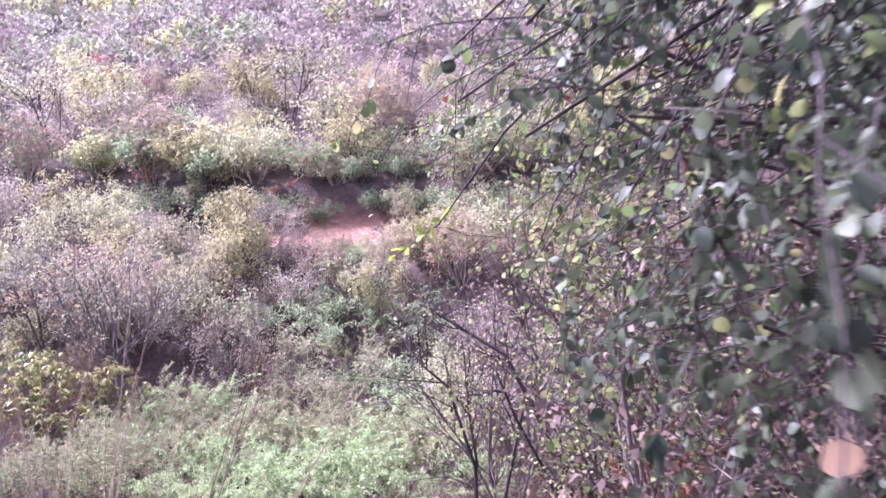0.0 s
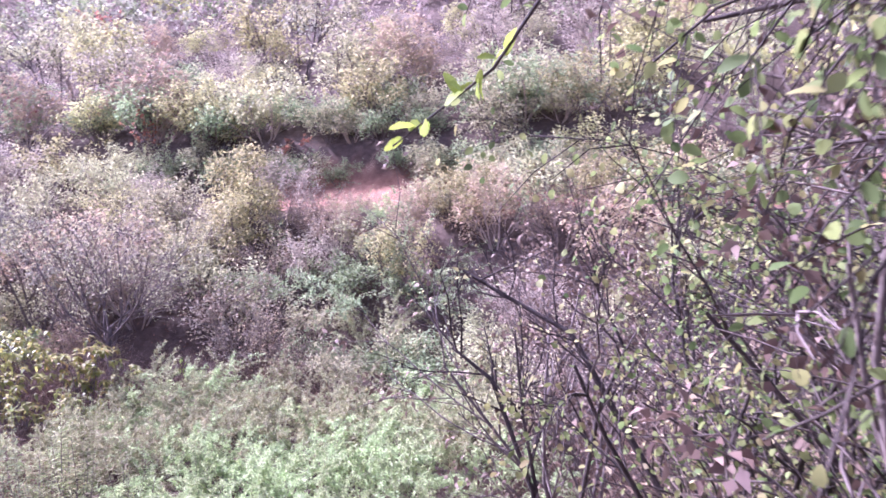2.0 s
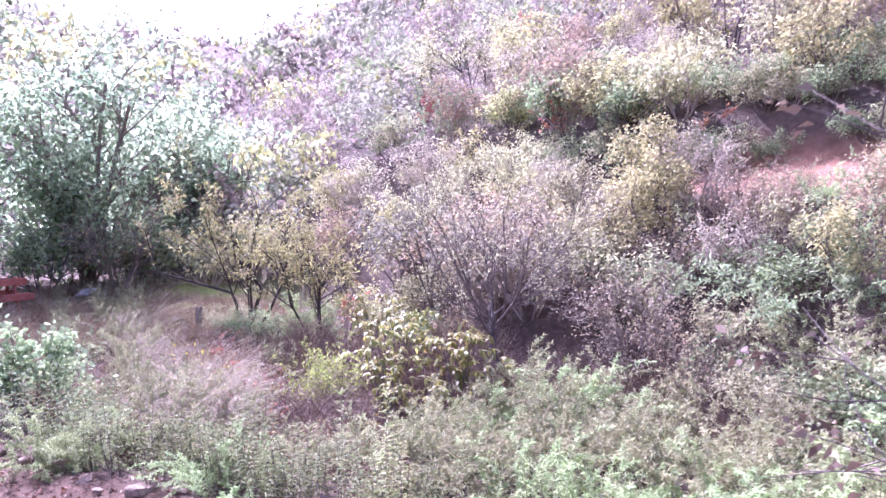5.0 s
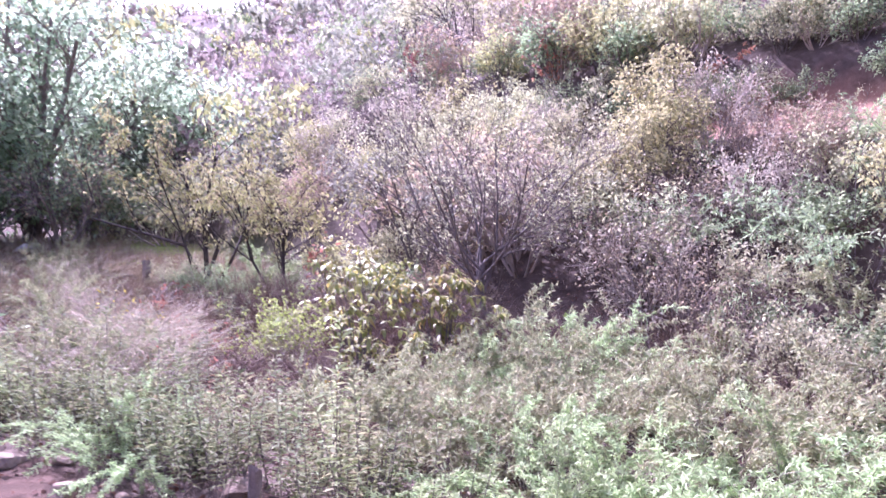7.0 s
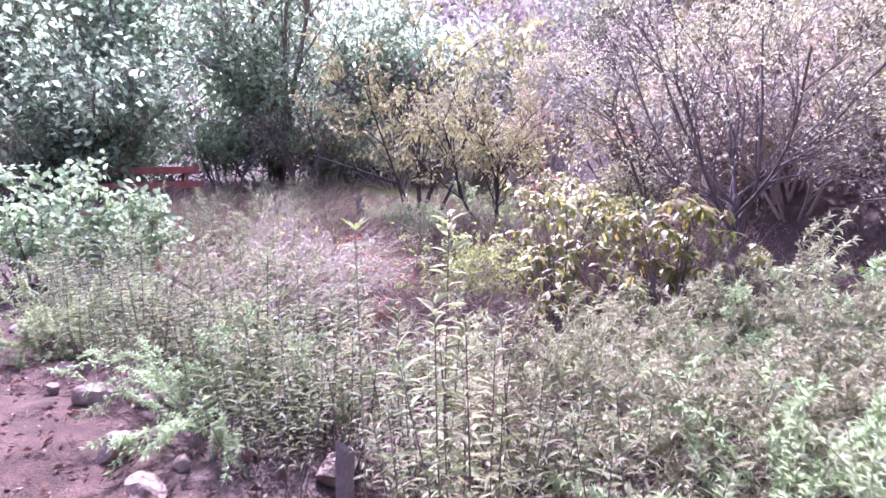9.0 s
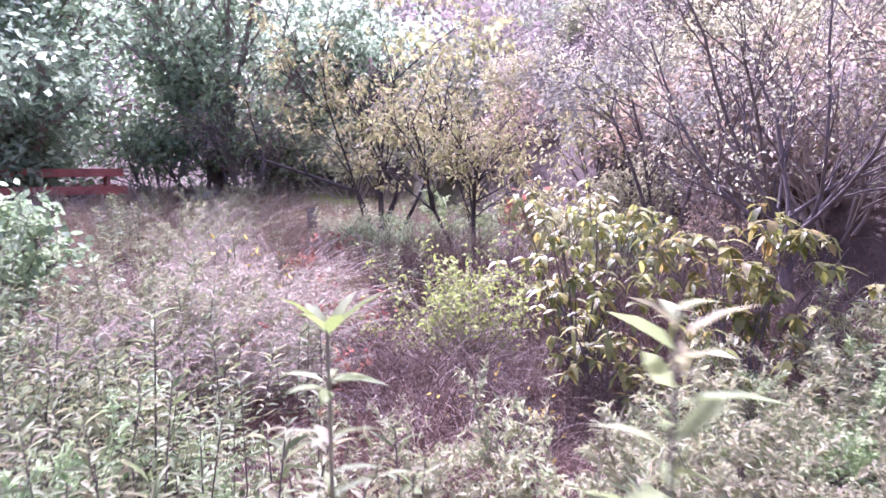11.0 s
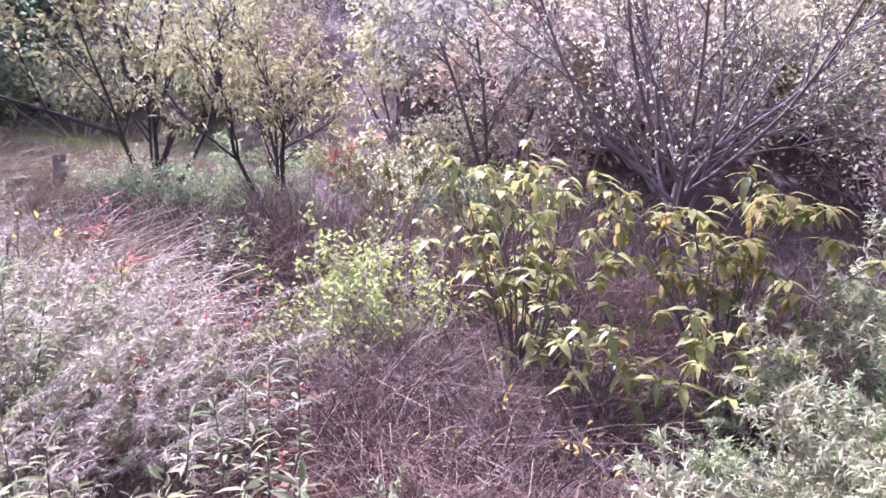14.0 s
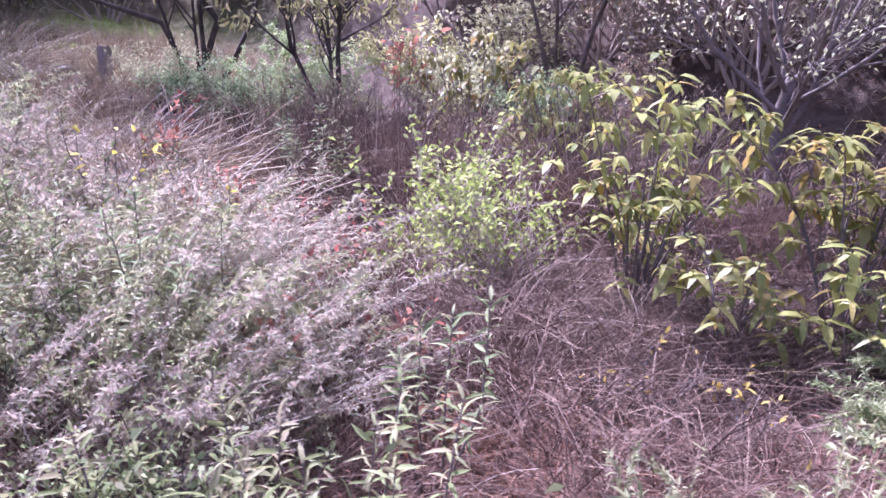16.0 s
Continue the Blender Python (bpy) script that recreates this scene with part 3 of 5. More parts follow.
STORE["brush_b"] = brush("dead_brush", 15, M_BROWN, "heap of dead brown stems on the gully floor", 0.85, 1.0, 750, 0.3, 0.006, jitter=0.55)
STORE["straw_a"] = brush("dry_grass_tuft", 16, M_STRAW, "tuft of pale dry grass bent by the wind", 0.6, 0.5, 200, 0.45, 0.008, (0.35, 0), "grass", "dry grass tufts")
STORE["straw_b"] = brush("dry_grass_tuft", 17, M_STRAW, "tuft of pale dry grass on the slope", 0.5, 0.5, 170, 0.3, 0.007, (0, 0), "grass", "dry grass tufts")
STORE["strands"] = brush("arching_dead_stems", 24, M_STRAW, "long pale dead stems arching over the brown heap", 0.85, 0.7, 60, 0.85, 0.0035, jitter=0.8, segs=6)
STORE["sapling"] = shrub("sapling", 25, M_GREY, M_BARK, "thin dark-stemmed sapling among the hillside scrub", tall=2.4, wide=0.9, stems=4, count=1000, size=0.085, bare=0.45, tuft=10, scatter=0.09, group="hillside saplings", category="small tree")
STORE["straw_c"] = brush("bent_straw_clump", 27, M_STRAWPALE, "clump of coarse pale straw bent over by the wind", 0.8, 0.7, 120, 0.5, 0.017, (0.6, 0), "grass", "bent straw clumps", 4)
STORE["rust_a"] = brush("dead_grass_clump", 18, M_RUST, "clump of rusty brown dead grass", 0.42, 0.8, 420, 0.6, 0.007, (0.2, 0), "grass", "rusty grass clumps")
for i in range(4):
    STORE["weed_%d" % i] = weed(20 + i, (0.95, 0.8, 1.05, 0.7)[i], (5, 7, 4, 6)[i], (0.3, 0.38, 0.22, 0.3)[i])
protos = list(STORE.values())

# ---- hillside cover ----
KINDS = ["grey_a", "grey_b", "green_a", "green_b", "yellow_a", "yellow_b", "pink_a", "dry_a", "dry_b", "sapling"]
ODDS = np.array([0.17, 0.17, 0.12, 0.09, 0.10, 0.07, 0.08, 0.10, 0.03, 0.07])


def far_bush(seed, n, size):
    """A rough dome of leaf tufts for the scrub far up the slope."""
    r = np.random.default_rng(seed)
    c = r.normal(0, 1, (9, 3)) * (0.55, 0.55, 0.28) + (0, 0, 0.75)
    hub = c[r.integers(0, 9, n // 8)] + unit(r.normal(0, 1, (n // 8, 3))) * 0.34
    P = np.repeat(hub, 8, 0) + r.normal(0, 0.085, (n // 8 * 8, 3))
    P[:, 2] = np.abs(P[:, 2])
    return leaves(r, P, r.normal(0, 1, P.shape), size, size * 0.55)


FAR = [far_bush(s, 280, 0.15) for s in range(5)]
FARTHER = [far_bush(s, 136, 0.25) for s in range(5)]
far_parts = {"green": [], "grey": [], "dry": [], "yellow": []}


def far_add(x, y, size, r, stock=FAR):
    vts, f = stock[r.integers(0, 5)]
    a = r.uniform(0, 6.28)
    turn = np.array([(math.cos(a), -math.sin(a), 0), (math.sin(a), math.cos(a), 0), (0, 0, r.uniform(0.9, 1.4))])
    kind = ("green", "grey", "dry", "yellow")[r.choice(4, p=(0.12, 0.42, 0.34, 0.12))]
    far_parts[kind].append((vts @ turn.T * size + (x, y, float(height(x, y))), f))


v = 13.1
while v < 52:
    gap = 1.5 + 0.045 * (v - 13)
    x = -38.0 + rng.uniform(0, gap)
    while x < 0.55 * v + 4:
        px, pv = x + rng.uniform(-0.4, 0.4) * gap, v + rng.uniform(-0.35, 0.35) * gap
        x += gap * 1.1
        py = pv - 0.22 * px
        on_bench = (16.6 < pv < 19.2 and px > -6.0) or (14.9 < pv < 17 and -5.0 < px < 1.4 and rng.uniform() < 0.8)
        clear = pv < 13.7 and (px < -9 or -9.5 < px < -2.5)
        if on_bench or clear or py < 12.5 or (px < -14 and py < 17.0):
            continue
        s = (1.08 + 0.022 * (v - 13)) * rng.uniform(0.6, 1.3)
        if 14.2 < pv < 17 and -5.0 < px < 1.4:
            s *= 0.6
        if pv < 27.5 and -17 < px < 0.33 * v:
            place(KINDS[rng.choice(len(KINDS), p=ODDS)], px, py, s, rng.uniform(0, 360))
        else:
            far_add(px, py, s * 1.05, rng)
    v += gap * 0.93
for x in np.arange(-48, -27, 3.2):
    for y in np.arange(-2, 24, 3.2):
        far_add(x + rng.uniform(-1, 1), y + rng.uniform(-1, 1), rng.uniform(1.2, 2.0), rng, FARTHER)
for x in np.arange(-110, -20, 4.2):
    for v in np.arange(54, 120, 5.0):
        far_add(x + rng.uniform(-2, 2), v - 0.22 * x + rng.uniform(-2, 2), rng.uniform(2.2, 3.4), rng, FARTHER)
for x in np.arange(-100, -48, 5.0):
    for y in np.arange(-10, 62, 5.0):
        far_add(x + rng.uniform(-2, 2), y + rng.uniform(-2, 2), rng.uniform(2.0, 3.2), rng, FARTHER)
# the grey and dry scrub carry their haze in the leaf colour
for kind, mat, label in (("green", M_GREEN, "distant green scrub"), ("grey", M_HAZEGREY, "distant scrub in a hazy grey-green tint"), ("dry", M_HAZEPINK, "distant dry scrub in a hazy pinkish tint"), ("yellow", M_YELLOW, "distant yellow-green scrub")):
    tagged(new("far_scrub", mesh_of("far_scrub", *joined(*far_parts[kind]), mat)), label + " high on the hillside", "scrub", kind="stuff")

# ---- the gully: bushes and small trees ----
set_down(laurel(31, 17, (0.62, 0.4), (0.45, 1.45)), -6.72, 11.45)
set_down(laurel(32, 15, (0.75, 0.25), (0.85, 1.25), 7, 0.085), -5.65, 11.65)
set_down(laurel(33, 7, (0.4, 0.25), (0.25, 0.75), 5), -6.15, 11.05, 40)
set_down(laurel(36, 6, (0.45, 0.25), (0.25, 0.7), 5), -5.55, 11.2, 10)
set_down(laurel(34, 16, (0.8, 0.5), (0.5, 1.3), 6, 0.08), -9.0, 13.9)
set_down(laurel(35, 14, (0.7, 0.5), (0.5, 1.2), 6, 0.08), -7.9, 13.5)


def wispy_tree():
    """A small tree that forks low into a wide vase of fine grey twigs with few leaves left."""
    r = np.random.default_rng(41)
    cfg = dict(steps=(6, 5, 4, 2), forks=(8, 7, 4), spread=0.75, bend=0.13, lift=(0.06, 0.06, 0.05, 0.0), ratio=0.5, thin=0.003, bare=0.22)
    out = [(np.array([(0, 0, -0.15), (0.03, 0.02, 0.35), (-0.03, 0.0, 0.75), (0.02, 0.03, 1.15)]), np.array([0.075, 0.062, 0.054, 0.036]), 0)]
    for i in range(9):
        a = 2.4 * i
        flat = (0.35, 0.8, 1.25)[i % 3]
        branch(r, (0, 0, 0.62 + 0.06 * i), (flat * np.cos(a) * 1.25, flat * np.sin(a), 1.0), r.uniform(1.7, 2.2), 0.019, 0, cfg, out)
    root = empty("wispy_tree", "half-bare small tree with fine grey twigs in the gully", "tree")
    stem_parts(out, M_TWIG, root, (7, 5, 3, 3))
    P, D = along(r, out, 2, 3600, 0.4)
    v, f = leaves(r, P + r.normal(0, 0.03, P.shape), unit(D + r.normal(0, 0.6, D.shape)), 0.042, 0.018)
    part_of("foliage", mesh_of("foliage", v, f, M_GREY), root)
    return set_down(root, -6.2, 13.4)


wispy_tree()


def leafy_tree(seed, x, y, tall, wide, leaf, label, count=1700, size=0.07, limb=(0, 0), stems=4, turn=0, radius=0.036, bark=None):
    ob = shrub("small_tree", seed, leaf, bark or M_TWIG, label, tall=tall, wide=wide, stems=stems, count=count, size=size, forks=(7, 6), fine=0.006, steps=(4, 3, 2), bend=0.13, radius=radius, bare=0.35, droop=0.9, category="tree", group="", shape="lance", thin=0.26, ratio=0.5, tuft=5, scatter=0.05)
    return set_down(ob, x, y, turn)


leafy_tree(42, -12.5, 13.8, 3.2, 2.2, M_PALEYEL, "small crooked tree with dark stems and yellow-pink leaves", 2800, 0.085, bark=M_BARK)
leafy_tree(43, -10.75, 14.05, 2.7, 1.7, M_PALEYEL, "small crooked tree with dark bent stems and yellowing leaves", 2200, 0.085, bark=M_BARK)
leafy_tree(44, -8.6, 15.4, 2.6, 1.7, M_HAZEGREY, "small grey-leaved tree above the gully", 1500, 0.1)


def low_limb():
    """The long dark limb that leaves the crooked tree close to the ground."""
    r = np.random.default_rng(45)
    out = []
    cfg = dict(steps=(4, 3, 2), forks=(5, 4), spread=0.7, bend=0.12, lift=(0.05, 0.03, 0), ratio=0.4, thin=0.006, bare=0.3)
    base = float(height(-12.8, 13.85))
    out.append((np.array([(-12.8, 13.85, base - 0.1), (-12.85, 13.85, base + 0.35), (-12.97, 13.72, -0.88), (-13.45, 13.1, -0.6), (-14.0, 12.5, -0.32)]), np.array([0.045, 0.04, 0.032, 0.025, 0.014]), 0))
    out.append((np.array([(-12.75, 13.9, base - 0.1), (-12.55, 14.2, -0.85), (-12.9, 13.8, -0.1), (-13.0, 13.8, 0.7)]), np.array([0.045, 0.04, 0.03, 0.015]), 0))
    for p in ((-13.4, 13.1, -0.6), (-13.9, 12.6, -0.35), (-12.95, 13.8, 0.3)):
        branch(r, p, (-0.3, -0.2, 1), 0.9, 0.02, 1, cfg, out)
    root = empty("leaning_trunk", "dark crooked trunk with a long low limb", "tree")
    stem_parts(out, M_BARK, root, (7, 4, 3))
    P, D = along(r, out, 1, 160)
    v, f = leaves(r, P, unit(D + r.normal(0, 0.6, D.shape)), 0.09, 0.045, "lance")
    part_of("foliage", mesh_of("foliage", v, f, M_YELLOW), root)


low_limb()
place("sage_a", -11.9, 14.5, 1.05, 20, label="light green feathery shrub under the crooked tree")
place("sage_b", -11.2, 14.4, 0.85, 80, label="light green feathery shrub under the crooked tree")
place("grey_b", -4.6, 15.1, 0.95, 20)
place("green_b", -3.7, 15.2, 1.0, 20)
place("grey_a", -5.6, 15.6, 0.95, 20)
place("green_a", -12.1, 13.2, 0.5, 150)

# bushes that lean over the cut bank above the bench
r1 = np.random.default_rng(5)
for k, bx in enumerate(np.arange(-11.5, 4.5, 0.8)):
    bx += r1.uniform(-0.4, 0.4)
    place(("green_a", "grey_b", "green_a", "grey_a", "green_b", "yellow_a", "grey_b")[r1.integers(0, 7)], bx, 19.45 + r1.uniform(0, 1.9) - 0.22 * bx, r1.uniform(0.7, 1.5), k * 70)
for bx, by, s in ((-5.6, 19.9, 0.75), (-4.9, 20.1, 0.6), (-3.4, 19.7, 0.55), (-0.9, 19.2, 0.7), (-0.2, 19.0, 0.85), (0.8, 18.9, 0.8), (1.8, 18.6, 0.9), (2.9, 18.4, 0.9), (-6.6, 20.3, 0.9), (0.3, 17.2, 0.8), (1.2, 16.9, 0.9), (-0.4, 17.6, 0.6)):
    place(("green_b", "grey_a", "green_a", "yellow_a")[int(-bx * 10) % 4], bx, by, s, bx * 100)
for bx, v0, s, key in ((-9.3, 19.1, 0.8, "grey_b"), (-8.3, 19.0, 0.75, "green_a"), (-7.4, 19.1, 0.7, "grey_a"), (-6.4, 19.0, 0.75, "green_a"), (-5.4, 18.95, 0.8, "grey_b"), (-4.75, 18.85, 0.8, "green_a"), (-4.3, 18.9, 0.7, "grey_b"), (-4.0, 18.85, 0.62, "green_b"), (-1.7, 19.1, 0.65, "green_a"), (-1.0, 18.9, 0.7, "grey_b"), (-0.2, 18.9, 0.8, "green_a"), (0.8, 18.8, 0.8, "grey_a"), (1.9, 18.8, 0.9, "grey_b"), (3.0, 18.8, 0.9, "green_a"), (-3.1, 19.6, 0.85, "grey_b"), (-2.4, 19.55, 0.8, "green_a"), (-3.7, 19.6, 0.8, "grey_a")):
    place(key, bx, v0 - 0.22 * bx, s, bx * 130)
# bushes on the foot of the far slope
place("yellow_b", -5.3, 17.5, 1.0, 30)
place("yellow_a", -4.9, 17.0, 0.9, 90)
place("dry_a", -4.15, 17.3, 0.95, 10)
place("dry_b", -3.6, 16.4, 0.65, 50)
place("pink_a", -6.9, 15.6, 1.25, 80)
place("dry_a", -6.6, 15.3, 1.4, 200)
place("dry_a", -7.6, 15.6, 1.2, 120)
place("sage_a", -1.9, 16.9, 0.6, 0)
place("sagedry", -2.6, 16.7, 0.75, 40)
for key, bx, by, s in (("dry_b", -3.4, 16.7, 0.7), ("pink_a", -2.7, 16.1, 0.65), ("dry_a", -3.1, 15.4, 0.8), ("grey_b", -2.2, 15.8, 0.7), ("pink_a", -1.2, 15.9, 0.75), ("yellow_a", -0.4, 16.2, 0.8), ("grey_a", -1.1, 17.0, 0.6), ("dry_b", -2.4, 16.9, 0.5), ("yellow_a", 0.1, 17.0, 0.7), ("yellow_b", -4.6, 16.3, 0.8), ("grey_b", -5.6, 16.6, 0.9), ("dry_b", -3.9, 15.5, 0.8), ("grey_b", -2.9, 14.4, 0.7), ("green_a", -2.6, 13.6, 0.6), ("dry_b", -2.9, 13.0, 0.7)):
    place(key, bx, by, s, bx * 170)
place("green_b", -1.9, 14.6, 1.35, 0, label="light green arching shrub at the foot of the slope")
place("green_b", -1.1, 14.9, 1.2, 160)
place("sagedry", -1.75, 13.9, 1.1, 0)
place("green_a", -1.5, 12.9, 0.8, 70)
place("green_a", -0.7, 12.6, 0.85, 170)
place("grey_a", -2.2, 12.6, 0.6, 10)
place("dry_a", -4.3, 14.1, 0.95, 0)
place("dry_b", -3.7, 13.7, 0.9, 60)
place("dry_b", -4.7, 14.6, 1.0, 130)
place("brush_b", -3.9, 13.3, 1.0, 0)
place("brush_b", -3.3, 13.7, 1.1, 90)
place("brush_b", -5.2, 13.3, 0.9, 50)
place("brush_b", -6.4, 13.2, 0.9, 10)
place("brush_b", -7.0, 12.7, 0.8, 200)
for bx, by, s in ((0.4, 15.5, 1.0), (1.6, 15.0, 1.1), (2.7, 14.3, 1.1), (0.9, 13.6, 0.9), (2.2, 12.9, 0.9), (3.6, 13.6, 1.0), (0.2, 12.4, 0.8), (1.3, 11.6, 0.8), (2.6, 11.2, 0.9), (0.5, 10.4, 0.7)):
    place(("dry_b", "pink_a", "grey_a", "dry_a")[int(bx * 7 + by * 3) % 4], bx, by, s, bx * 90)


for key, bx, by, s in (("grey_b", -9.6, 14.9, 0.7), ("green_a", -8.6, 14.75, 0.65), ("yellow_a", -10.3, 15.2, 0.7), ("grey_a", -9.2, 15.5, 0.8), ("pink_a", -7.6, 14.5, 0.6), ("dry_b", -6.9, 14.3, 0.6), ("green_a", -11.6, 13.4, 0.5), ("grey_b", -12.6, 13.3, 0.45), ("dry_b", -10.2, 13.4, 0.55), ("brush_b", -9.6, 12.9, 1.3), ("brush_b", -8.8, 12.7, 1.2), ("brush_b", -8.1, 12.9, 1.3), ("brush_b", -10.3, 12.7, 1.1), ("brush_b", -9.1, 12.1, 1.0), ("brush_b", -7.3, 12.9, 1.2), ("dry_b", -8.5, 13.3, 0.5), ("brush_b", -6.6, 12.5, 1.1), ("brush_b", -5.7, 12.6, 1.1), ("brush_b", -5.0, 12.4, 1.1)):
    place(key, bx, by, s, bx * 210)


def sprig(seed, x, y, z, mat, label, count=60, size=0.06, wide=0.18, tall=0.3, name="leafy_sprig"):
    """A little shoot whose leaves differ in colour from all round it."""
    r = np.random.default_rng(seed)
    cfg = dict(steps=(3, 2), forks=(5,), spread=0.8, bend=0.12, lift=(0.05, 0.05), ratio=0.5, thin=0.003, bare=0.3)
    out = []
    g = float(height(x, y))
    for i in range(4):
        branch(r, (x, y, g - 0.03), (r.normal(0, wide * 0.6), r.normal(0, wide * 0.6), max(z - g, 0.2)), max(z - g, 0.15) + tall * 0.5, 0.006, 0, cfg, out)
    root = empty(name, label, "sprig", "")
    stem_parts(out, M_TWIG, root)
    P, D = along(r, out, 0, count, 0.55)
    v, f = leaves(r, P, unit(D * 0.5 + r.normal(0, 0.7, D.shape)), size, size * 0.45, "lance")
    part_of("foliage", mesh_of("foliage", v, f, mat), root)


sprig(51, -4.95, 13.65, -1.75, M_LIME, "small fresh green sprig in the shaded gully", 110, 0.07)
sprig(52, -9.9, 14.0, -1.0, M_RED, "sprig of red autumn leaves beside the gully", 90, 0.09)
sprig(53, -10.35, 11.3, -1.5, M_RED, "low creeper with red autumn leaves", 160, 0.06, 0.5)
sprig(54, -9.3, 10.9, -1.65, M_RED, "low creeper with red autumn leaves", 110, 0.06, 0.4)
sprig(55, -10.9, 12.0, -1.5, M_RED, "low creeper with red autumn leaves", 110, 0.06, 0.4)
for sd, bx, by in ((141, -8.0, 10.2), (142, -7.75, 9.9), (143, -8.35, 10.6), (144, -7.45, 9.65), (145, -8.7, 10.9)):
    sprig(sd, bx, by, -1.65, M_RED, "low weed with faded russet leaves beside the brown heap", 130, 0.05, 0.5)
sprig(56, -5.95, 10.3, -1.92, M_GOLD, "low sprig with golden yellow leaves", 30, 0.04, 0.3)
sprig(57, -6.35, 10.3, -1.85, M_GOLD, "low sprig with golden yellow leaves", 20, 0.04, 0.3)
sprig(58, -8.9, 10.4, -1.4, M_GOLD, "thin sprig with golden yellow leaves", 22, 0.05, 0.15)
sprig(59, -9.4, 10.1, -1.3, M_GOLD, "thin sprig with golden yellow leaves", 26, 0.05, 0.15)
sprig(60, -15.2, 24.7, 4.4, M_RED, "red-leaved bush far up the slope", 500, 0.12, 0.9, 1.0)
sprig(61, -9.0, 21.5, 3.2, M_RED, "red-leaved bush on the bank", 240, 0.1, 0.8, 0.6)
sprig(62, -4.6, 20.4, 2.7, M_RED, "red-leaved bush over the bank", 240, 0.09, 0.8, 0.5)
sprig(63, -13.6, 30.0, 8.3, M_RED, "red-leaved bush far up the slope", 400, 0.14, 1.4, 1.0)
sprig(64, 1.3, 3.9, 0.1, M_RUSTLEAF, "bush of rust-red leaves under the overhanging tree", 420, 0.05, 0.5, 0.4)
sprig(65, 1.15, 3.35, 0.1, M_RUSTLEAF, "bush of rust-red leaves under the overhanging tree", 300, 0.045, 0.4, 0.4)

for sd, bx, by, th in ((111, -6.2, 8.35, 0.62), (112, -6.8, 8.4, 0.65), (113, -5.4, 8.4, 0.5), (114, -7.6, 8.5, 0.65), (115, -8.4, 9.1, 0.6), (116, -4.6, 8.9, 0.5)):
    set_down(shrub("leafy_weed_bush", sd, M_WEED, M_BARK, "bushy weed with dark stems and small leaves beside the trail", tall=th, wide=0.6, stems=8, count=1700, size=0.036, forks=(6, 4), fine=0.003, radius=0.008, category="bush", group="weed bushes", thin=0.3), bx, by)
for k, bx in enumerate(np.arange(1.4, 6.5, 0.95)):
    place(("grey_a", "dry_b", "yellow_a", "pink_a", "grey_b")[k % 5], bx, 16.4 - 0.2 * bx + 0.3 * (k % 2), 0.95, k * 50)
for bx, by, s in ((-18.5, 14.3, 1.7), (-19.5, 12.8, 1.9), (-17.7, 16.6, 1.6), (-20.2, 14.0, 2.1), (-18.9, 15.6, 1.8), (-20.0, 10.6, 1.2), (-20.6, 9.0, 1.3), (-19.2, 7.4, 1.2), (-16.0, 18.0, 1.0)):
    place(("green_a", "grey_b", "green_a", "dry_b")[int(-bx * 3) % 4], bx, by, s, bx * 50)

# yellow-green twiggy bush and the brown heap before it
set_down(shrub("twiggy_bush", 66, M_CITRUS, M_PALETWIG, "low twiggy bush with small yellow-green leaves", tall=1.3, wide=0.5, stems=16, count=3000, size=0.045, forks=(6, 5), scatter=0.03, fine=0.003, radius=0.008, category="bush", group="", lift=(-0.06, 0, 0), lean=(-1.3, 0.4)), -7.1, 11.05)
for bx, by, s, tn in ((-7.15, 10.4, 0.9, 0), (-6.75, 10.75, 0.85, 70), (-7.6, 10.75, 0.8, 160), (-6.35, 10.55, 0.7, 220), (-8.2, 10.6, 0.7, 20), (-6.9, 11.1, 0.8, 0), (-6.2, 11.15, 0.8, 50), (-5.7, 11.2, 0.7, 90), (-5.3, 11.6, 0.8, 10), (-7.3, 11.5, 0.8, 110), (-6.5, 11.9, 0.9, 20), (-6.1, 10.9, 0.7, 300), (-8.9, 11.6, 0.8, 40), (-9.7, 12.3, 0.8, 90), (-8.3, 12.2, 0.9, 10), (-7.4, 12.3, 0.9, 130), (-10.6, 12.8, 0.7, 60), (-9.2, 12.9, 0.8, 30)):
    place("brush_a", bx, by, s * 1.15, tn)
for bx, by, s, tn in ((-7.0, 10.65, 1.35, 30), (-7.4, 10.5, 1.2, 140), (-6.6, 10.4, 1.2, 260), (-7.8, 10.7, 1.1, 80), (-6.2, 10.4, 1.0, 190), (-7.0, 10.2, 1.0, 310), (-6.4, 9.85, 0.9, 20), (-6.0, 9.8, 0.8, 120), (-6.2, 9.45, 0.7, 220), (-5.7, 9.9, 0.8, 70), (-8.3, 11.0, 1.0, 0), (-8.9, 11.1, 0.9, 90), (-9.5, 11.6, 0.9, 200), (-7.5, 9.75, 0.7, 150), (-8.0, 10.2, 0.8, 300), (-10.2, 12.2, 0.9, 40), (-8.6, 12.4, 1.0, 100)):
    place("brush_a", bx, by, s, tn)
for bx, by, s, tn in ((-7.15, 10.45, 0.9, 40), (-6.8, 10.85, 0.85, 170), (-7.5, 10.8, 0.85, 250), (-6.4, 10.5, 0.8, 100), (-7.9, 10.9, 0.8, 10), (-6.1, 10.9, 0.8, 300), (-8.5, 11.3, 0.8, 80), (-6.9, 10.1, 0.7, 330)):
    place("strands", bx, by, s, tn)
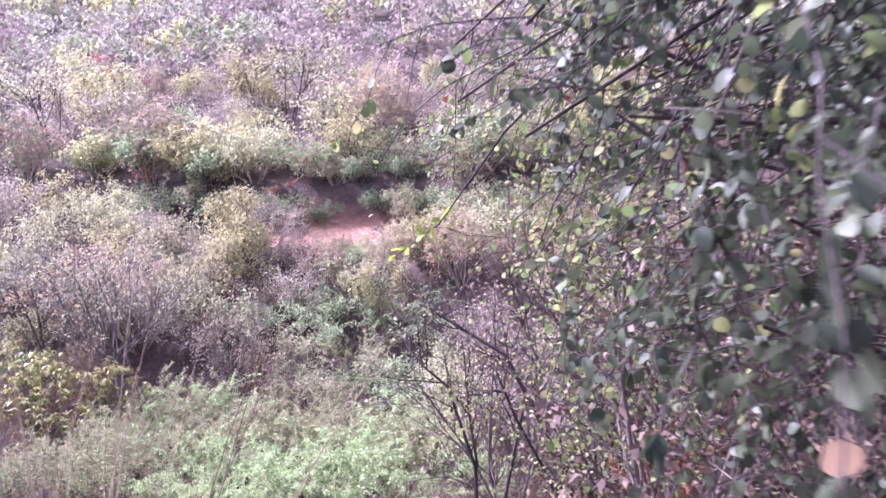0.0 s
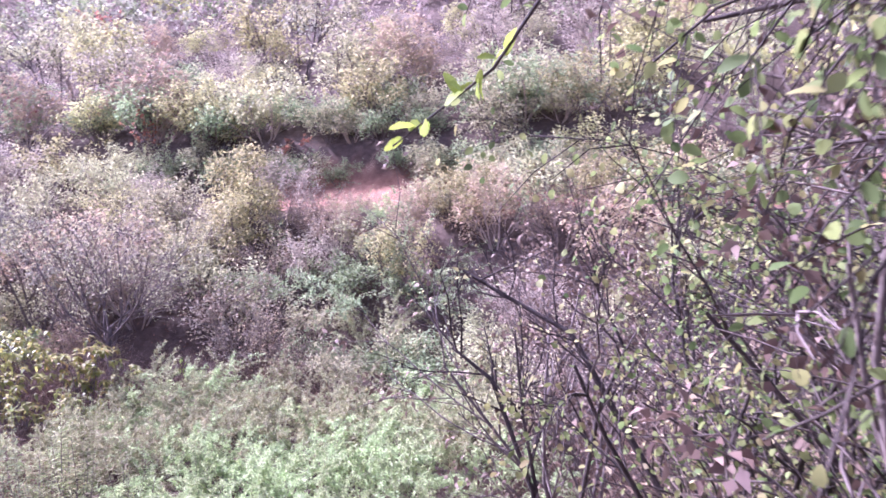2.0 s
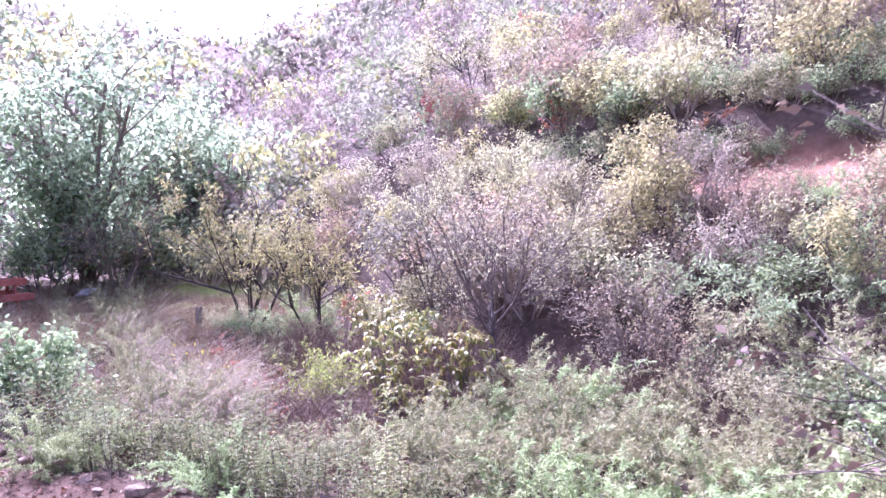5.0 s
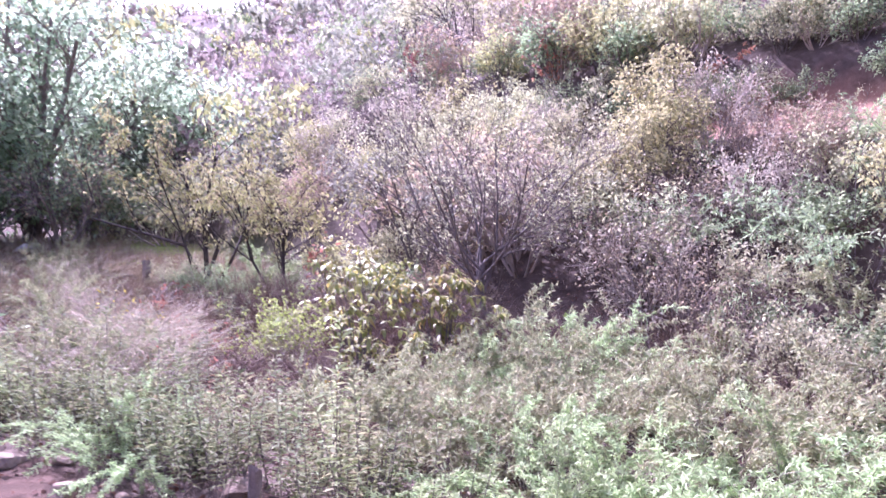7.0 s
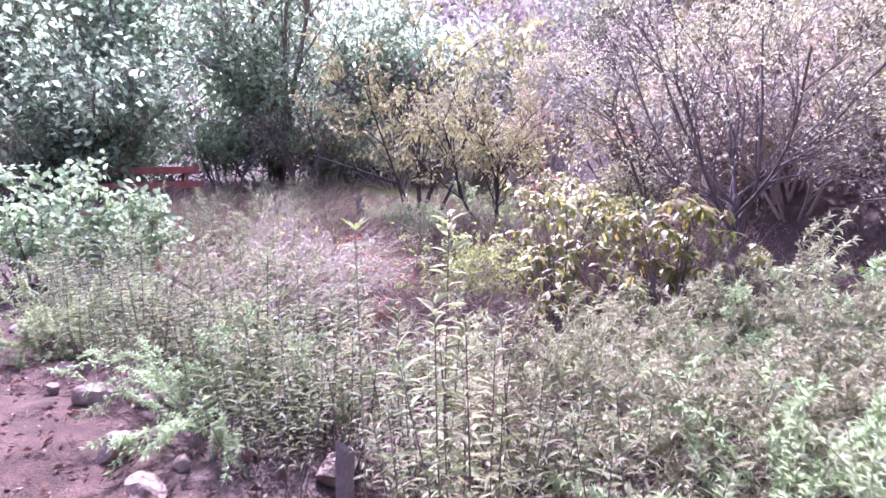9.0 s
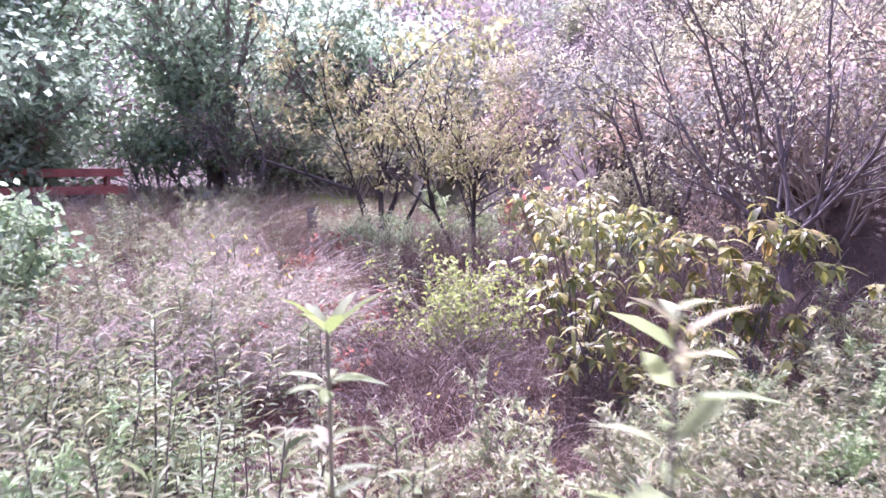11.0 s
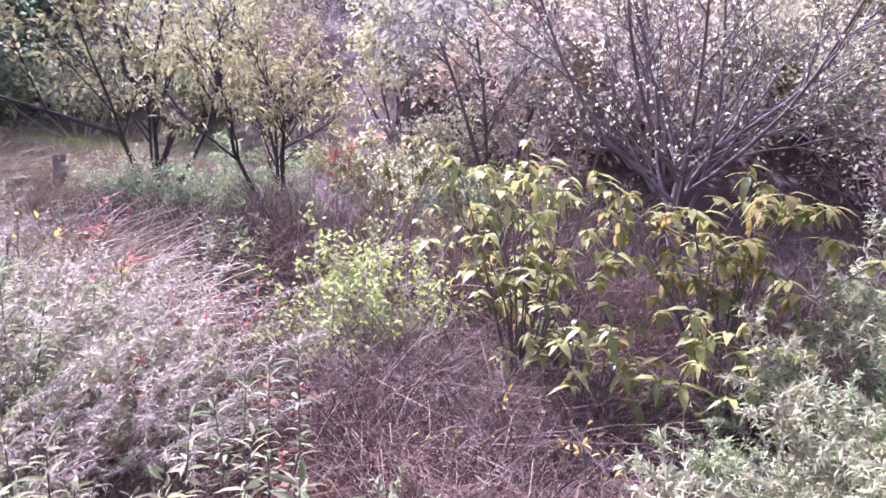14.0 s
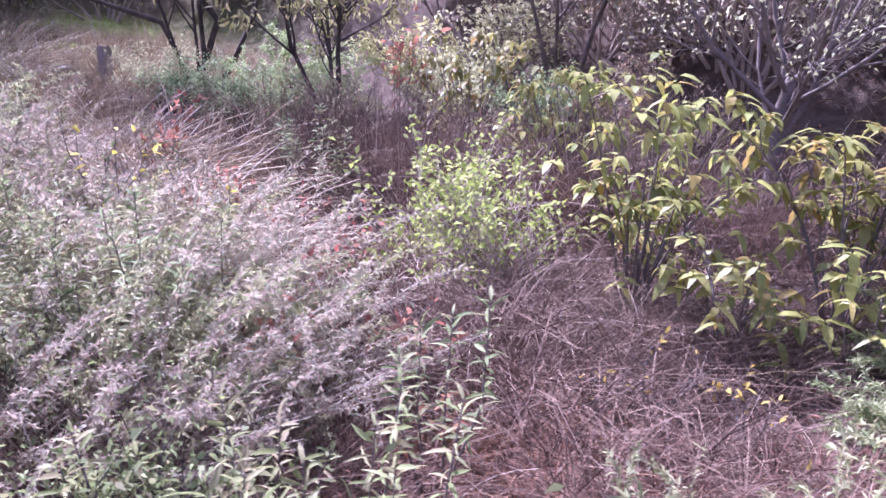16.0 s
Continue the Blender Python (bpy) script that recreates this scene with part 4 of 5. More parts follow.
for bx, by, s, tn in ((-7.5, 9.3, 0.8, 0), (-7.8, 9.6, 0.8, 70), (-7.9, 9.1, 0.8, 140), (-6.5, 9.7, 0.8, 0), (-6.0, 9.6, 0.7, 80), (-7.1, 9.5, 0.8, 200), (-6.3, 9.2, 0.7, 10), (-5.4, 9.6, 0.8, 30), (-7.7, 9.9, 0.8, 60), (-5.6, 10.1, 0.6, 90), (-4.9, 9.2, 0.7, 140), (-6.8, 10.0, 0.7, 250), (-8.4, 10.9, 0.8, 10), (-9.3, 11.2, 0.8, 40)):
    place("rust_a", bx, by, s, tn)

# pale sagebrush
for key, bx, by, s, tn in (("sage_b", -3.0, 8.6, 0.72, 10), ("sage_a", -2.35, 8.75, 0.78, 10), ("sage_a", -1.5, 9.0, 0.8, 60), ("sage_b", -2.7, 9.2, 0.7, 150), ("sage_b", -0.7, 8.8, 0.8, 210), ("sagedry", -3.9, 9.9, 0.7, 10), ("sagedry", -4.4, 9.35, 0.75, 20), ("sagedry", -5.2, 9.7, 0.65, 60), ("sagedry", -3.3, 10.3, 0.75, 40),
                           ("sagedry", -4.6, 10.2, 0.6, 330), ("sagedry", -2.3, 10.2, 0.8, 10), ("sage_a", -1.2, 10.2, 0.9, 0), ("sagedry", -0.2, 9.8, 0.9, 80), ("sage_a", -4.9, 11.2, 0.6, 30), ("sagedry", -4.7, 11.5, 0.75, 10),
                           ("sage_b", -5.15, 10.6, 0.5, 0), ("sagedry", -4.5, 12.0, 0.9, 340), ("sage_a", -4.0, 11.3, 0.9, 100), ("sagedry", -3.3, 11.6, 0.9, 200), ("sagedry", -2.2, 11.5, 0.9, 20), ("sage_a", -1.0, 11.5, 0.8, 20)):
    place(key, bx, by, s * 1.2, tn)
for key, bx, by, s, tn in (("sage_a", -3.4, 9.4, 0.85, 120), ("sage_b", -2.0, 9.7, 0.9, 60), ("sagedry", -1.6, 10.9, 0.9, 200), ("sagedry", -2.9, 11.0, 0.9, 100), ("sagedry", -0.5, 10.6, 0.95, 50), ("sage_b", -1.7, 8.35, 0.8, 300), ("sagedry", -3.8, 10.8, 0.8, 0), ("sage_a", 0.2, 9.0, 0.8, 70), ("sagedry", 0.4, 11.3, 0.9, 20), ("sagedry", -0.2, 12.3, 0.9, 160), ("sagedry", -4.9, 10.0, 0.75, 0), ("sagedry", -5.0, 10.8, 0.8, 20)):
    place(key, bx, by, s, tn)
for bx, by, s in ((-3.0, 12.2, 0.9), (-1.9, 12.2, 0.9), (-0.7, 11.9, 0.8), (-3.7, 12.5, 0.9), (-4.2, 12.8, 0.9), (0.8, 9.4, 0.9), (0.2, 10.2, 0.8), (1.6, 10.3, 1.0)):
    place("brush_b", bx, by, s, bx * 70)

# tall weeds along the trail's edge
for k, bx, by, s in ((0, -3.9, 8.35, 1.0), (2, -4.5, 8.45, 1.0), (1, -4.9, 8.6, 0.95), (3, -5.35, 8.45, 1.0), (0, -4.2, 8.85, 0.95), (1, -3.6, 8.75, 0.9), (2, -5.7, 8.7, 0.75),
                     (1, -5.6, 8.25, 0.85), (0, -6.05, 8.3, 0.95), (3, -6.35, 8.3, 1.0), (1, -6.75, 7.95, 1.0), (3, -6.5, 7.8, 0.7), (0, -7.1, 7.8, 0.9), (1, -7.5, 7.75, 0.9), (3, -8.0, 7.75, 1.0), (2, -8.4, 7.7, 0.9), (1, -9.2, 7.7, 1.0), (2, -6.85, 8.45, 0.9), (0, -7.7, 8.1, 1.0), (3, -6.6, 8.8, 0.8), (2, -6.97, 9.46, 0.95), (3, -7.2, 8.9, 0.8), (3, -4.6, 9.1, 0.7), (3, -5.2, 9.1, 0.7), (1, -8.6, 7.95, 1.0), (0, -8.3, 9.0, 1.0)):
    place("weed_%d" % k, bx, by, s, (bx * 77 + by * 31) % 360)
for k, bx, by, s in ((1, -4.9, 8.02, 0.8), (3, -5.25, 8.05, 0.9), (0, -5.6, 8.08, 0.75), (1, -5.95, 8.05, 0.85), (3, -6.35, 8.0, 0.9), (2, -6.7, 8.15, 0.8), (0, -4.3, 8.3, 0.85), (1, -5.1, 8.35, 0.9), (2, -5.9, 8.6, 0.85), (0, -6.3, 8.75, 0.9), (3, -7.5, 8.9, 0.8), (1, -8.5, 8.3, 1.0), (0, -9.0, 8.2, 1.0), (1, -8.4, 9.5, 1.0), (0, -8.9, 9.3, 1.1), (3, -9.3, 9.8, 1.2)):
    place("weed_%d" % k, bx, by, s, (bx * 53 + by * 91) % 360)
for key, bx, by, s, tn in (("sage_a", -5.66, 7.98, 0.62, 200), ("sage_a", -8.2, 7.5, 0.75, 30), ("sage_b", -6.6, 8.5, 0.55, 80), ("sagedry", -5.9, 9.2, 0.6, 30), ("sage_b", -7.6, 7.9, 0.6, 0)):
    place(key, bx, by, s, tn)
for sd, bx, by, th in ((121, -7.15, 8.75, 0.68), (122, -6.85, 9.0, 0.7), (123, -6.95, 8.6, 0.6), (124, -7.5, 8.6, 0.6), (125, -4.05, 8.45, 0.95), (126, -4.5, 8.7, 0.8), (127, -5.2, 8.5, 0.75), (128, -6.0, 8.4, 0.7), (129, -3.93, 8.2, 1.3), (130, -5.7, 8.25, 0.6)):
    set_down(weed(sd, th, 4, 0.16, M_WEEDLIGHT, 0.072, 40, "fresh light green weed with broad narrow-tipped leaves"), bx, by)


def near_shoot(x, y, tall):
    """One tall fresh shoot with whorls of broad lance leaves, a star of them on top."""
    r = np.random.default_rng(29)
    pts = np.array([(0, 0, -0.05), (0.012, 0.0, tall * 0.35), (-0.01, 0.008, tall * 0.7), (0.0, 0.0, tall)])
    root = empty("tall_shoot", "tall fresh green shoot with long pale leaves in whorls", "weed")
    v, f = tubes([(pts, 0.0045 * np.linspace(1, 0.6, 4), 1)])
    part_of("stem", mesh_of("stem", v, f, M_SAGETWIG), root)
    for k in range(5):
        n = 6 - k // 2
        g = 1.05 * np.arange(n) + 0.5 * k + r.uniform(-0.15, 0.15, n)
        z = tall - 0.068 * k
        P = np.stack([0.004 * np.cos(g), 0.004 * np.sin(g), z + r.uniform(-0.008, 0.008, n)], -1)
        D = np.stack([np.cos(g), np.sin(g), np.full(n, 1.0 if k == 0 else 0.3) + r.uniform(-0.15, 0.2, n)], -1)
        v, f = leaves(r, P, D, 0.068 - 0.006 * k, 0.019 - 0.002 * k, "lance", 0.25, 0.25, 0.7)
        part_of("leaf_whorl", mesh_of("leaf_whorl", v, f, M_FRESH if k < 2 else M_WEED), root)
    q = np.arange(46)
    u = 0.2 + 0.65 * (q + r.uniform(0, 1, 46)) / 46
    P = np.stack([np.zeros(46), np.zeros(46), u * tall], -1)
    D = np.stack([np.cos(2.4 * q), np.sin(2.4 * q), r.uniform(0.1, 0.6, 46)], -1)
    v, f = leaves(r, P, D, 0.05, 0.012, "lance", 0.35, 0.4, 0.4)
    part_of("foliage", mesh_of("foliage", v, f, M_WEED), root)
    return set_down(root, x, y)


near_shoot(-4.37, 8.13, 1.19)

# pinkish plumes of dry grass bent to one side, with sage between
for bx, by, s, tn in ((-9.7, 10.2, 1.0, 25), (-10.4, 10.6, 1.1, 20), (-9.6, 8.7, 1.1, 30), (-11.2, 10.2, 1.2, 30), (-12.0, 11.0, 1.2, 35), (-10.3, 9.4, 1.1, 20), (-13.0, 11.6, 1.1, 20), (-14.2, 12.4, 1.0, 20), (-14.8, 11.4, 1.1, 30), (-13.2, 10.4, 1.1, 20), (-15.8, 12.6, 1.0, 20), (-16.4, 11.6, 1.2, 20), (-12.2, 9.4, 1.2, 20)):
    place("straw_a", bx, by, s, tn)
for bx, by, s, tn in ((-8.3, 9.2, 0.8, 25), (-8.8, 9.5, 0.85, 40), (-8.0, 9.6, 0.7, 30), (-9.4, 9.2, 0.85, 20), (-8.7, 8.8, 0.75, 35), (-9.2, 10.0, 0.8, 30), (-7.9, 9.15, 0.6, 20)):
    place("sagedry", bx, by, s, tn)
for bx, by, s in ((-7.8, 8.75, 0.8), (-8.3, 8.9, 0.8), (-7.4, 9.0, 0.7), (-8.0, 8.4, 0.7), (-8.8, 9.2, 0.8)):
    place("brush_b", bx, by, s, bx * 90)
for bx, by, s, tn in ((-7.9, 8.9, 0.7, 30), (-8.3, 8.6, 0.7, 25), (-8.2, 9.5, 0.8, 30), (-8.6, 9.9, 0.85, 35), (-9.1, 9.6, 0.85, 25), (-9.6, 9.8, 0.8, 30), (-9.0, 9.1, 0.8, 40), (-7.7, 9.4, 0.6, 30), (-10.2, 10.1, 0.8, 20)):
    place("plume", bx, by, s, tn)
for i in range(46):
    bx, by = -13.5 - 6.5 * ((i * 0.618) % 1), 11.8 + 4.2 * ((i * 0.382 + 0.1) % 1)
    place(("straw_b", "straw_a", "straw_b", "rust_a")[i % 4], bx, by, 0.5 + 0.4 * ((i * 0.27) % 1), i * 37)
for bx, by, k in ((-9.6, 8.9, 0), (-10.4, 9.9, 1), (-11.3, 9.3, 3), (-9.9, 10.9, 2), (-12.2, 10.2, 1), (-10.9, 8.7, 0), (-13.3, 9.4, 3), (-12.6, 8.4, 1), (-11.6, 11.2, 0), (-13.9, 10.9, 2)):
    place("weed_%d" % k, bx, by, 0.85, bx * 80)
r2 = np.random.default_rng(17)
for i in range(110):
    bx, by = r2.uniform(-19, -9), r2.uniform(8.6, 15.5)
    if by < 15.5 + 0.45 * (bx + 9) + 4.5 and not (bx > -11.5 and by > 12):
        place(("straw_a", "straw_b", "straw_b", "straw_a", "straw_a")[r2.integers(0, 5)], bx, by, r2.uniform(0.8, 1.45), r2.uniform(-10, 50))
for bx, by, s in ((-3.1, 5.7, 1.0), (-3.7, 6.0, 1.1), (-4.4, 6.0, 1.0), (-5.2, 5.9, 1.2), (-6.1, 5.9, 1.1), (-2.6, 5.3, 1.0), (-7.2, 5.8, 1.2), (-4.0, 5.4, 1.2), (-8.5, 5.6, 1.2)):
    place(("straw_a", "straw_b", "rust_a")[int(-bx * 10) % 3], bx, by, s, bx * 60)
    place("weed_%d" % (int(-bx * 10) % 4), bx - 0.4, by - 0.25, 0.75 * s, bx * 90)
for i in range(64):
    bx, by = -17.5 + 8.3 * ((i * 0.618) % 1), 9.6 + 3.4 * ((i * 0.382 + 0.3) % 1)
    if by < 11.4 or bx < -14.6:
        place("straw_c", bx, by, 0.55 + 0.4 * ((i * 0.27) % 1), 10 + (i * 37) % 45)
for i in range(12):
    bx, by = -16.5 + 6.5 * ((i * 0.618) % 1), 9.8 + 3.2 * ((i * 0.382) % 1)
    place("sagedry" if i % 3 else "plume", bx, by, 0.6 + 0.2 * (i % 2), 20 + i * 11)
for i in range(16):
    bx, by = -16.0 + 7.0 * ((i * 0.618 + 0.4) % 1), 9.6 + 3.4 * ((i * 0.382 + 0.2) % 1)
    place("weed_%d" % (i % 4), bx, by, 0.75 + 0.2 * (i % 2), i * 50)
place("green_b", -9.4, 8.3, 0.8, 0)
set_down(shrub("broadleaf_bush", 67, M_GREEN, M_TWIG, "grey-green broad-leaved bush beside the trail", tall=1.15, wide=0.95, stems=9, count=1500, size=0.09, thin=0.5, category="bush", group="", shape="lance", droop=0.2), -10.6, 8.5)
set_down(shrub("broadleaf_bush", 68, M_GREEN, M_TWIG, "green broad-leaved bush beside the trail", tall=1.3, wide=1.0, stems=9, count=1600, size=0.09, thin=0.5, category="bush", group="", shape="lance", droop=0.2), -11.6, 7.7)


# ---- dark trees beyond the clearing ----
def dark_tree(seed, x, y, tall, wide, count=12000):
    ob = shrub("tree", seed, M_HAZEGREEN, M_MIDTWIG, "dense dark green tree beyond the clearing", tall=tall, wide=wide, stems=8, count=count, size=0.17, forks=(9, 7), fine=0.012, bend=0.16, radius=0.09, bare=0.05, scatter=0.24, droop=0.3, category="tree", group="dark trees", shape="diamond", thin=0.45, ratio=0.5)
    return set_down(ob, x, y)


for sd, bx, by, th, wd in ((71, -20.5, 14.6, 7.2, 4.0), (72, -22.5, 11.2, 7.5, 4.2), (73, -23.0, 18.0, 6.2, 3.4), (74, -26.5, 9.5, 6.5, 3.6), (75, -23.0, 7.5, 6.5, 3.6), (76, -19.0, 5.0, 5.5, 3.0), (78, -23.5, 20.0, 5.5, 3.0), (79, -18.3, 9.6, 3.2, 2.0)):
    dark_tree(sd, bx, by, th, wd, 4500 if th < 4 else 8500)


# ---- the overhanging tree at the start ----
def overhang():
    """A tree whose dark boughs hang over the side of the trail: round leaves on the nearer ones, bare twigs on the others."""
    r = np.random.default_rng(81)
    g = float(height(2.3, 2.3))
    root = empty("overhanging_tree", "dark-branched tree with round green leaves hanging over the trail", "tree")
    trunk = np.array([(2.3, 2.3, g - 0.2), (2.25, 2.35, g + 0.9), (2.35, 2.4, g + 1.9), (2.2, 2.5, g + 3.0), (2.0, 2.7, g + 4.2)])
    v, f = tubes([(trunk, np.array([0.17, 0.15, 0.13, 0.10, 0.06]), 0)], (9,))
    part_of("trunk", mesh_of("trunk", v, f, M_BARK, True), root)
    cfg = dict(steps=(6, 5, 3), forks=(10, 6), spread=0.8, bend=0.12, lift=(-0.03, -0.16, -0.1), ratio=0.42, thin=0.003, bare=0.3)
    full, sparse = [], []
    for i in range(16):
        q = np.array((r.uniform(0.45, 0.85), r.uniform(0.9, 1.4), r.uniform(0.9, 2.1))) if i < 9 else np.array((r.uniform(0.4, 0.9), r.uniform(1.9, 2.7), r.uniform(1.0, 2.4)))
        p = np.array((2.25, 2.35, g + 0.5 + 0.19 * (i * 7 % 16)))
        branch(r, p, q - p + np.array((0, 0, 0.25)), np.linalg.norm(q - p) * 1.02, 0.011, 0, cfg, full)
    cfg = dict(cfg, forks=(7, 5), lift=(-0.02, -0.22, -0.15), ratio=0.5, bare=0.3, thin=0.002, bend=0.2)
    for i in range(17):
        q = np.array((r.uniform(0.5, 1.2), r.uniform(2.6, 4.2), r.uniform(1.4, 2.6)))
        p = np.array((2.2, 2.45, g + 0.9 + 0.18 * i))
        branch(r, p, q - p + np.array((0, 0, 0.25)), np.linalg.norm(q - p), 0.017, 0, cfg, sparse)
    for i in range(7):
        q = np.array((r.uniform(-0.45, 0.6), r.uniform(2.5, 3.9), r.uniform(2.0, 2.5)))
        p = np.array((2.2, 2.5, g + 2.4 + 0.18 * i))
        branch(r, p, q - p + np.array((0, 0, 0.3)), np.linalg.norm(q - p), 0.013, 0, cfg, sparse)
    ok = lambda b: b[0][:, 0].min() > 0.3 or b[0][:, 2].min() > 1.75
    full, sparse = [b for b in full if ok(b)], [b for b in sparse if ok(b)]
    stem_parts(full + sparse, M_BARK, root, (6, 4, 3))
    P, D = along(r, full, 1, 7000, 0.15)
    v, f = leaves(r, P, unit(D * 0.4 + r.normal(0, 0.6, D.shape) + np.array((0, 0, -0.35))), 0.042, 0.03, "round", 0.3)
    part_of("foliage", mesh_of("foliage", v, f, M_NEAR), root)
    P, D = along(r, sparse, 1, 2400, 0.2)
    v, f = leaves(r, P, unit(D * 0.4 + r.normal(0, 0.6, D.shape)), 0.042, 0.028, "round", 0.2)
    part_of("foliage", mesh_of("foliage", v, f, M_BRIGHT), root)
    P, D = along(r, full + sparse, 1, 45, 0.2)
    v, f = leaves(r, P, unit(D * 0.4 + r.normal(0, 0.6, D.shape)), 0.05, 0.034, "round", 0.2)
    part_of("autumn_foliage", mesh_of("autumn_foliage", v, f, M_RUSTLEAF), root, "few orange and red leaves")


overhang()


def twining_tree(seed, x, y, tall, wide, count, label):
    ob = shrub("slender_tree", seed, M_BRIGHT, M_BARK, label, tall=tall, wide=wide, stems=6, count=count, size=0.036, forks=(8, 6), steps=(5, 4, 2), fine=0.003, bend=0.16, radius=0.02, bare=0.1, droop=0.5, category="tree", group="slender trees", shape="round", thin=0.5, ratio=0.45, lift=(0.05, -0.08, -0.1))
    return set_down(ob, x, y)


for sd, bx, by, th, wd, n in ((82, 1.55, 5.3, 2.9, 0.6, 1700), (83, 1.85, 4.6, 3.0, 0.6, 1700), (84, 1.95, 6.1, 2.9, 0.8, 1500), (87, 1.2, 5.2, 2.3, 0.4, 1300), (89, 2.5, 5.0, 3.3, 0.8, 1500), (90, 1.75, 3.7, 2.9, 0.4, 1100)):
    twining_tree(sd, bx, by, th, wd, n, "slender tree with small bright green leaves beside the trail")


def withered_tree(seed, x, y, tall, wide):
    ob = shrub("withered_tree", seed, M_DEAD, M_TWIG, "withered twiggy small tree with curled brown leaves", tall=tall, wide=wide, stems=6, count=1100, size=0.06, forks=(8, 6), steps=(5, 4, 2), fine=0.0045, bend=0.17, radius=0.02, bare=0.2, droop=0.4, category="small tree", group="withered trees", thin=0.4, ratio=0.48, tuft=9, scatter=0.05)
    return set_down(ob, x, y)


withered_tree(101, 0.75, 7.5, 3.1, 1.3)
withered_tree(102, 1.9, 8.3, 3.2, 1.5)
withered_tree(103, 2.9, 7.2, 3.0, 1.3)
withered_tree(104, 1.2, 9.6, 2.5, 1.2)
withered_tree(105, 1.3, 3.5, 2.6, 0.5)
withered_tree(106, 1.75, 3.0, 2.8, 0.5)
withered_tree(107, 2.3, 4.0, 2.8, 0.7)


def thin_dark_tree():
    """Three thin crooked dark stems with bare twigs, below the trail."""
    r = np.random.default_rng(85)
    cfg = dict(steps=(4, 3, 2), forks=(4, 4), spread=0.8, bend=0.15, lift=(0.05, 0.05, 0.02), ratio=0.55, thin=0.003, bare=0.2)
    out = []
    g = float(height(0.35, 6.1))
    for pts, rad in (([(0.32, 6.03, g - 0.1), (0.28, 6.03, -0.6), (0.04, 6.05, 0.1), (-0.2, 6.15, 0.28)], 0.03), ([(0.40, 6.2, g - 0.1), (0.70, 6.18, -0.15), (0.86, 6.15, 0.25), (0.66, 6.18, 0.7)], 0.026),
                     ([(1.25, 6.15, -1.2), (1.1, 6.2, -0.68), (0.8, 6.36, -0.13), (0.58, 6.5, 0.29), (0.18, 6.74, 0.5), (-0.13, 6.85, 0.68)], 0.038), ([(0.3, 6.05, -0.6), (0.22, 6.0, -0.1), (0.18, 6.04, 0.4)], 0.02), ([(1.3, 6.05, -1.1), (1.25, 6.04, -0.07), (1.15, 6.18, 0.66), (1.2, 6.2, 1.1)], 0.024)):
        p = np.array(pts)
        out.append((p, 0.72 * rad * np.linspace(1, 0.4, len(p)), 0))
        for k in range(1, len(p)):
            for n in range(4):
                u = r.uniform(0, 1)
                d = unit(p[k] - p[k - 1])
                if p[k][2] > -0.3:
                    branch(r, p[k - 1] + (p[k] - p[k - 1]) * u, d * 0.6 + r.normal(0, 0.5, 3) + np.array((0, 0, 0.3)), r.uniform(0.3, 0.7), 0.008, 1, cfg, out)
    root = empty("thin_bare_tree", "thin bare tree with crooked dark stems below the trail", "tree")
    stem_parts(out, M_BARK, root, (6, 3, 3))
    P, D = along(r, out, 1, 260)
    v, f = leaves(r, P, unit(D + r.normal(0, 0.6, D.shape)), 0.035, 0.02, "diamond")
    part_of("foliage", mesh_of("foliage", v, f, M_YELLOW), root)


thin_dark_tree()


def hanging_shoot():
    """A bright leafy shoot that hangs from the overhanging tree across the trail."""
    r = np.random.default_rng(95)
    pts = np.array([(1.35, 2.95, 2.75), (0.8, 3.25, 2.45), (0.3, 3.45, 1.95), (-0.02, 3.47, 1.5), (-0.25, 3.45, 1.33)])
    out = [(pts, np.array([0.01, 0.008, 0.006, 0.004, 0.002]), 0)]
    root = empty("hanging_shoot", "bright green leafy shoot hanging over the trail", "branch")
    stem_parts(out, M_BARK, root)
    k = 16
    u = r.uniform(2.6, 4.0, k)
    j = np.minimum(u.astype(int), 3)
    P = pts[j] + (pts[j + 1] - pts[j]) * (u - j)[:, None]
    v, f = leaves(r, P, r.normal(0, 0.6, (k, 3)) + np.array((-0.5, 0, -0.1)), 0.06, 0.03, "round", 0.25)
    part_of("foliage", mesh_of("foliage", v, f, M_LIME), root)


hanging_shoot()

# dry brush by the first steps
set_down(brush("dry_fronds", 96, M_STRAW, "tall dry fronds bent over beside the first steps", 1.55, 0.3, 150, 0.22, 0.007, (-0.3, -0.05), "dry plant", "", 5), -1.0, 1.75)
place("straw_b", -1.5, 2.3, 1.5, 90)
for bx, by, s in ((1.75, 2.6, 1.0), (2.1, 2.9, 1.0), (1.6, 3.1, 0.8), (2.2, 2.2, 1.1), (1.8, 2.0, 0.9), (2.4, 3.3, 1.1), (2.0, 3.9, 1.0), (1.05, 4.3, 0.9), (1.6, 3.6, 0.8), (1.5, 5.2, 1.0), (0.8, 7.2, 0.9), (1.7, 7.3, 1.0), (0.0, 7.4, 0.8), (2.5, 6.3, 1.0), (2.3, 8.2, 1.0), (1.0, 8.6, 0.9), (-0.3, 8.0, 0.8)):
    place(("brush_b", "rust_a", "brush_b", "dry_b")[int(bx * 5 + by * 3) % 4], bx, by, s, by * 100)


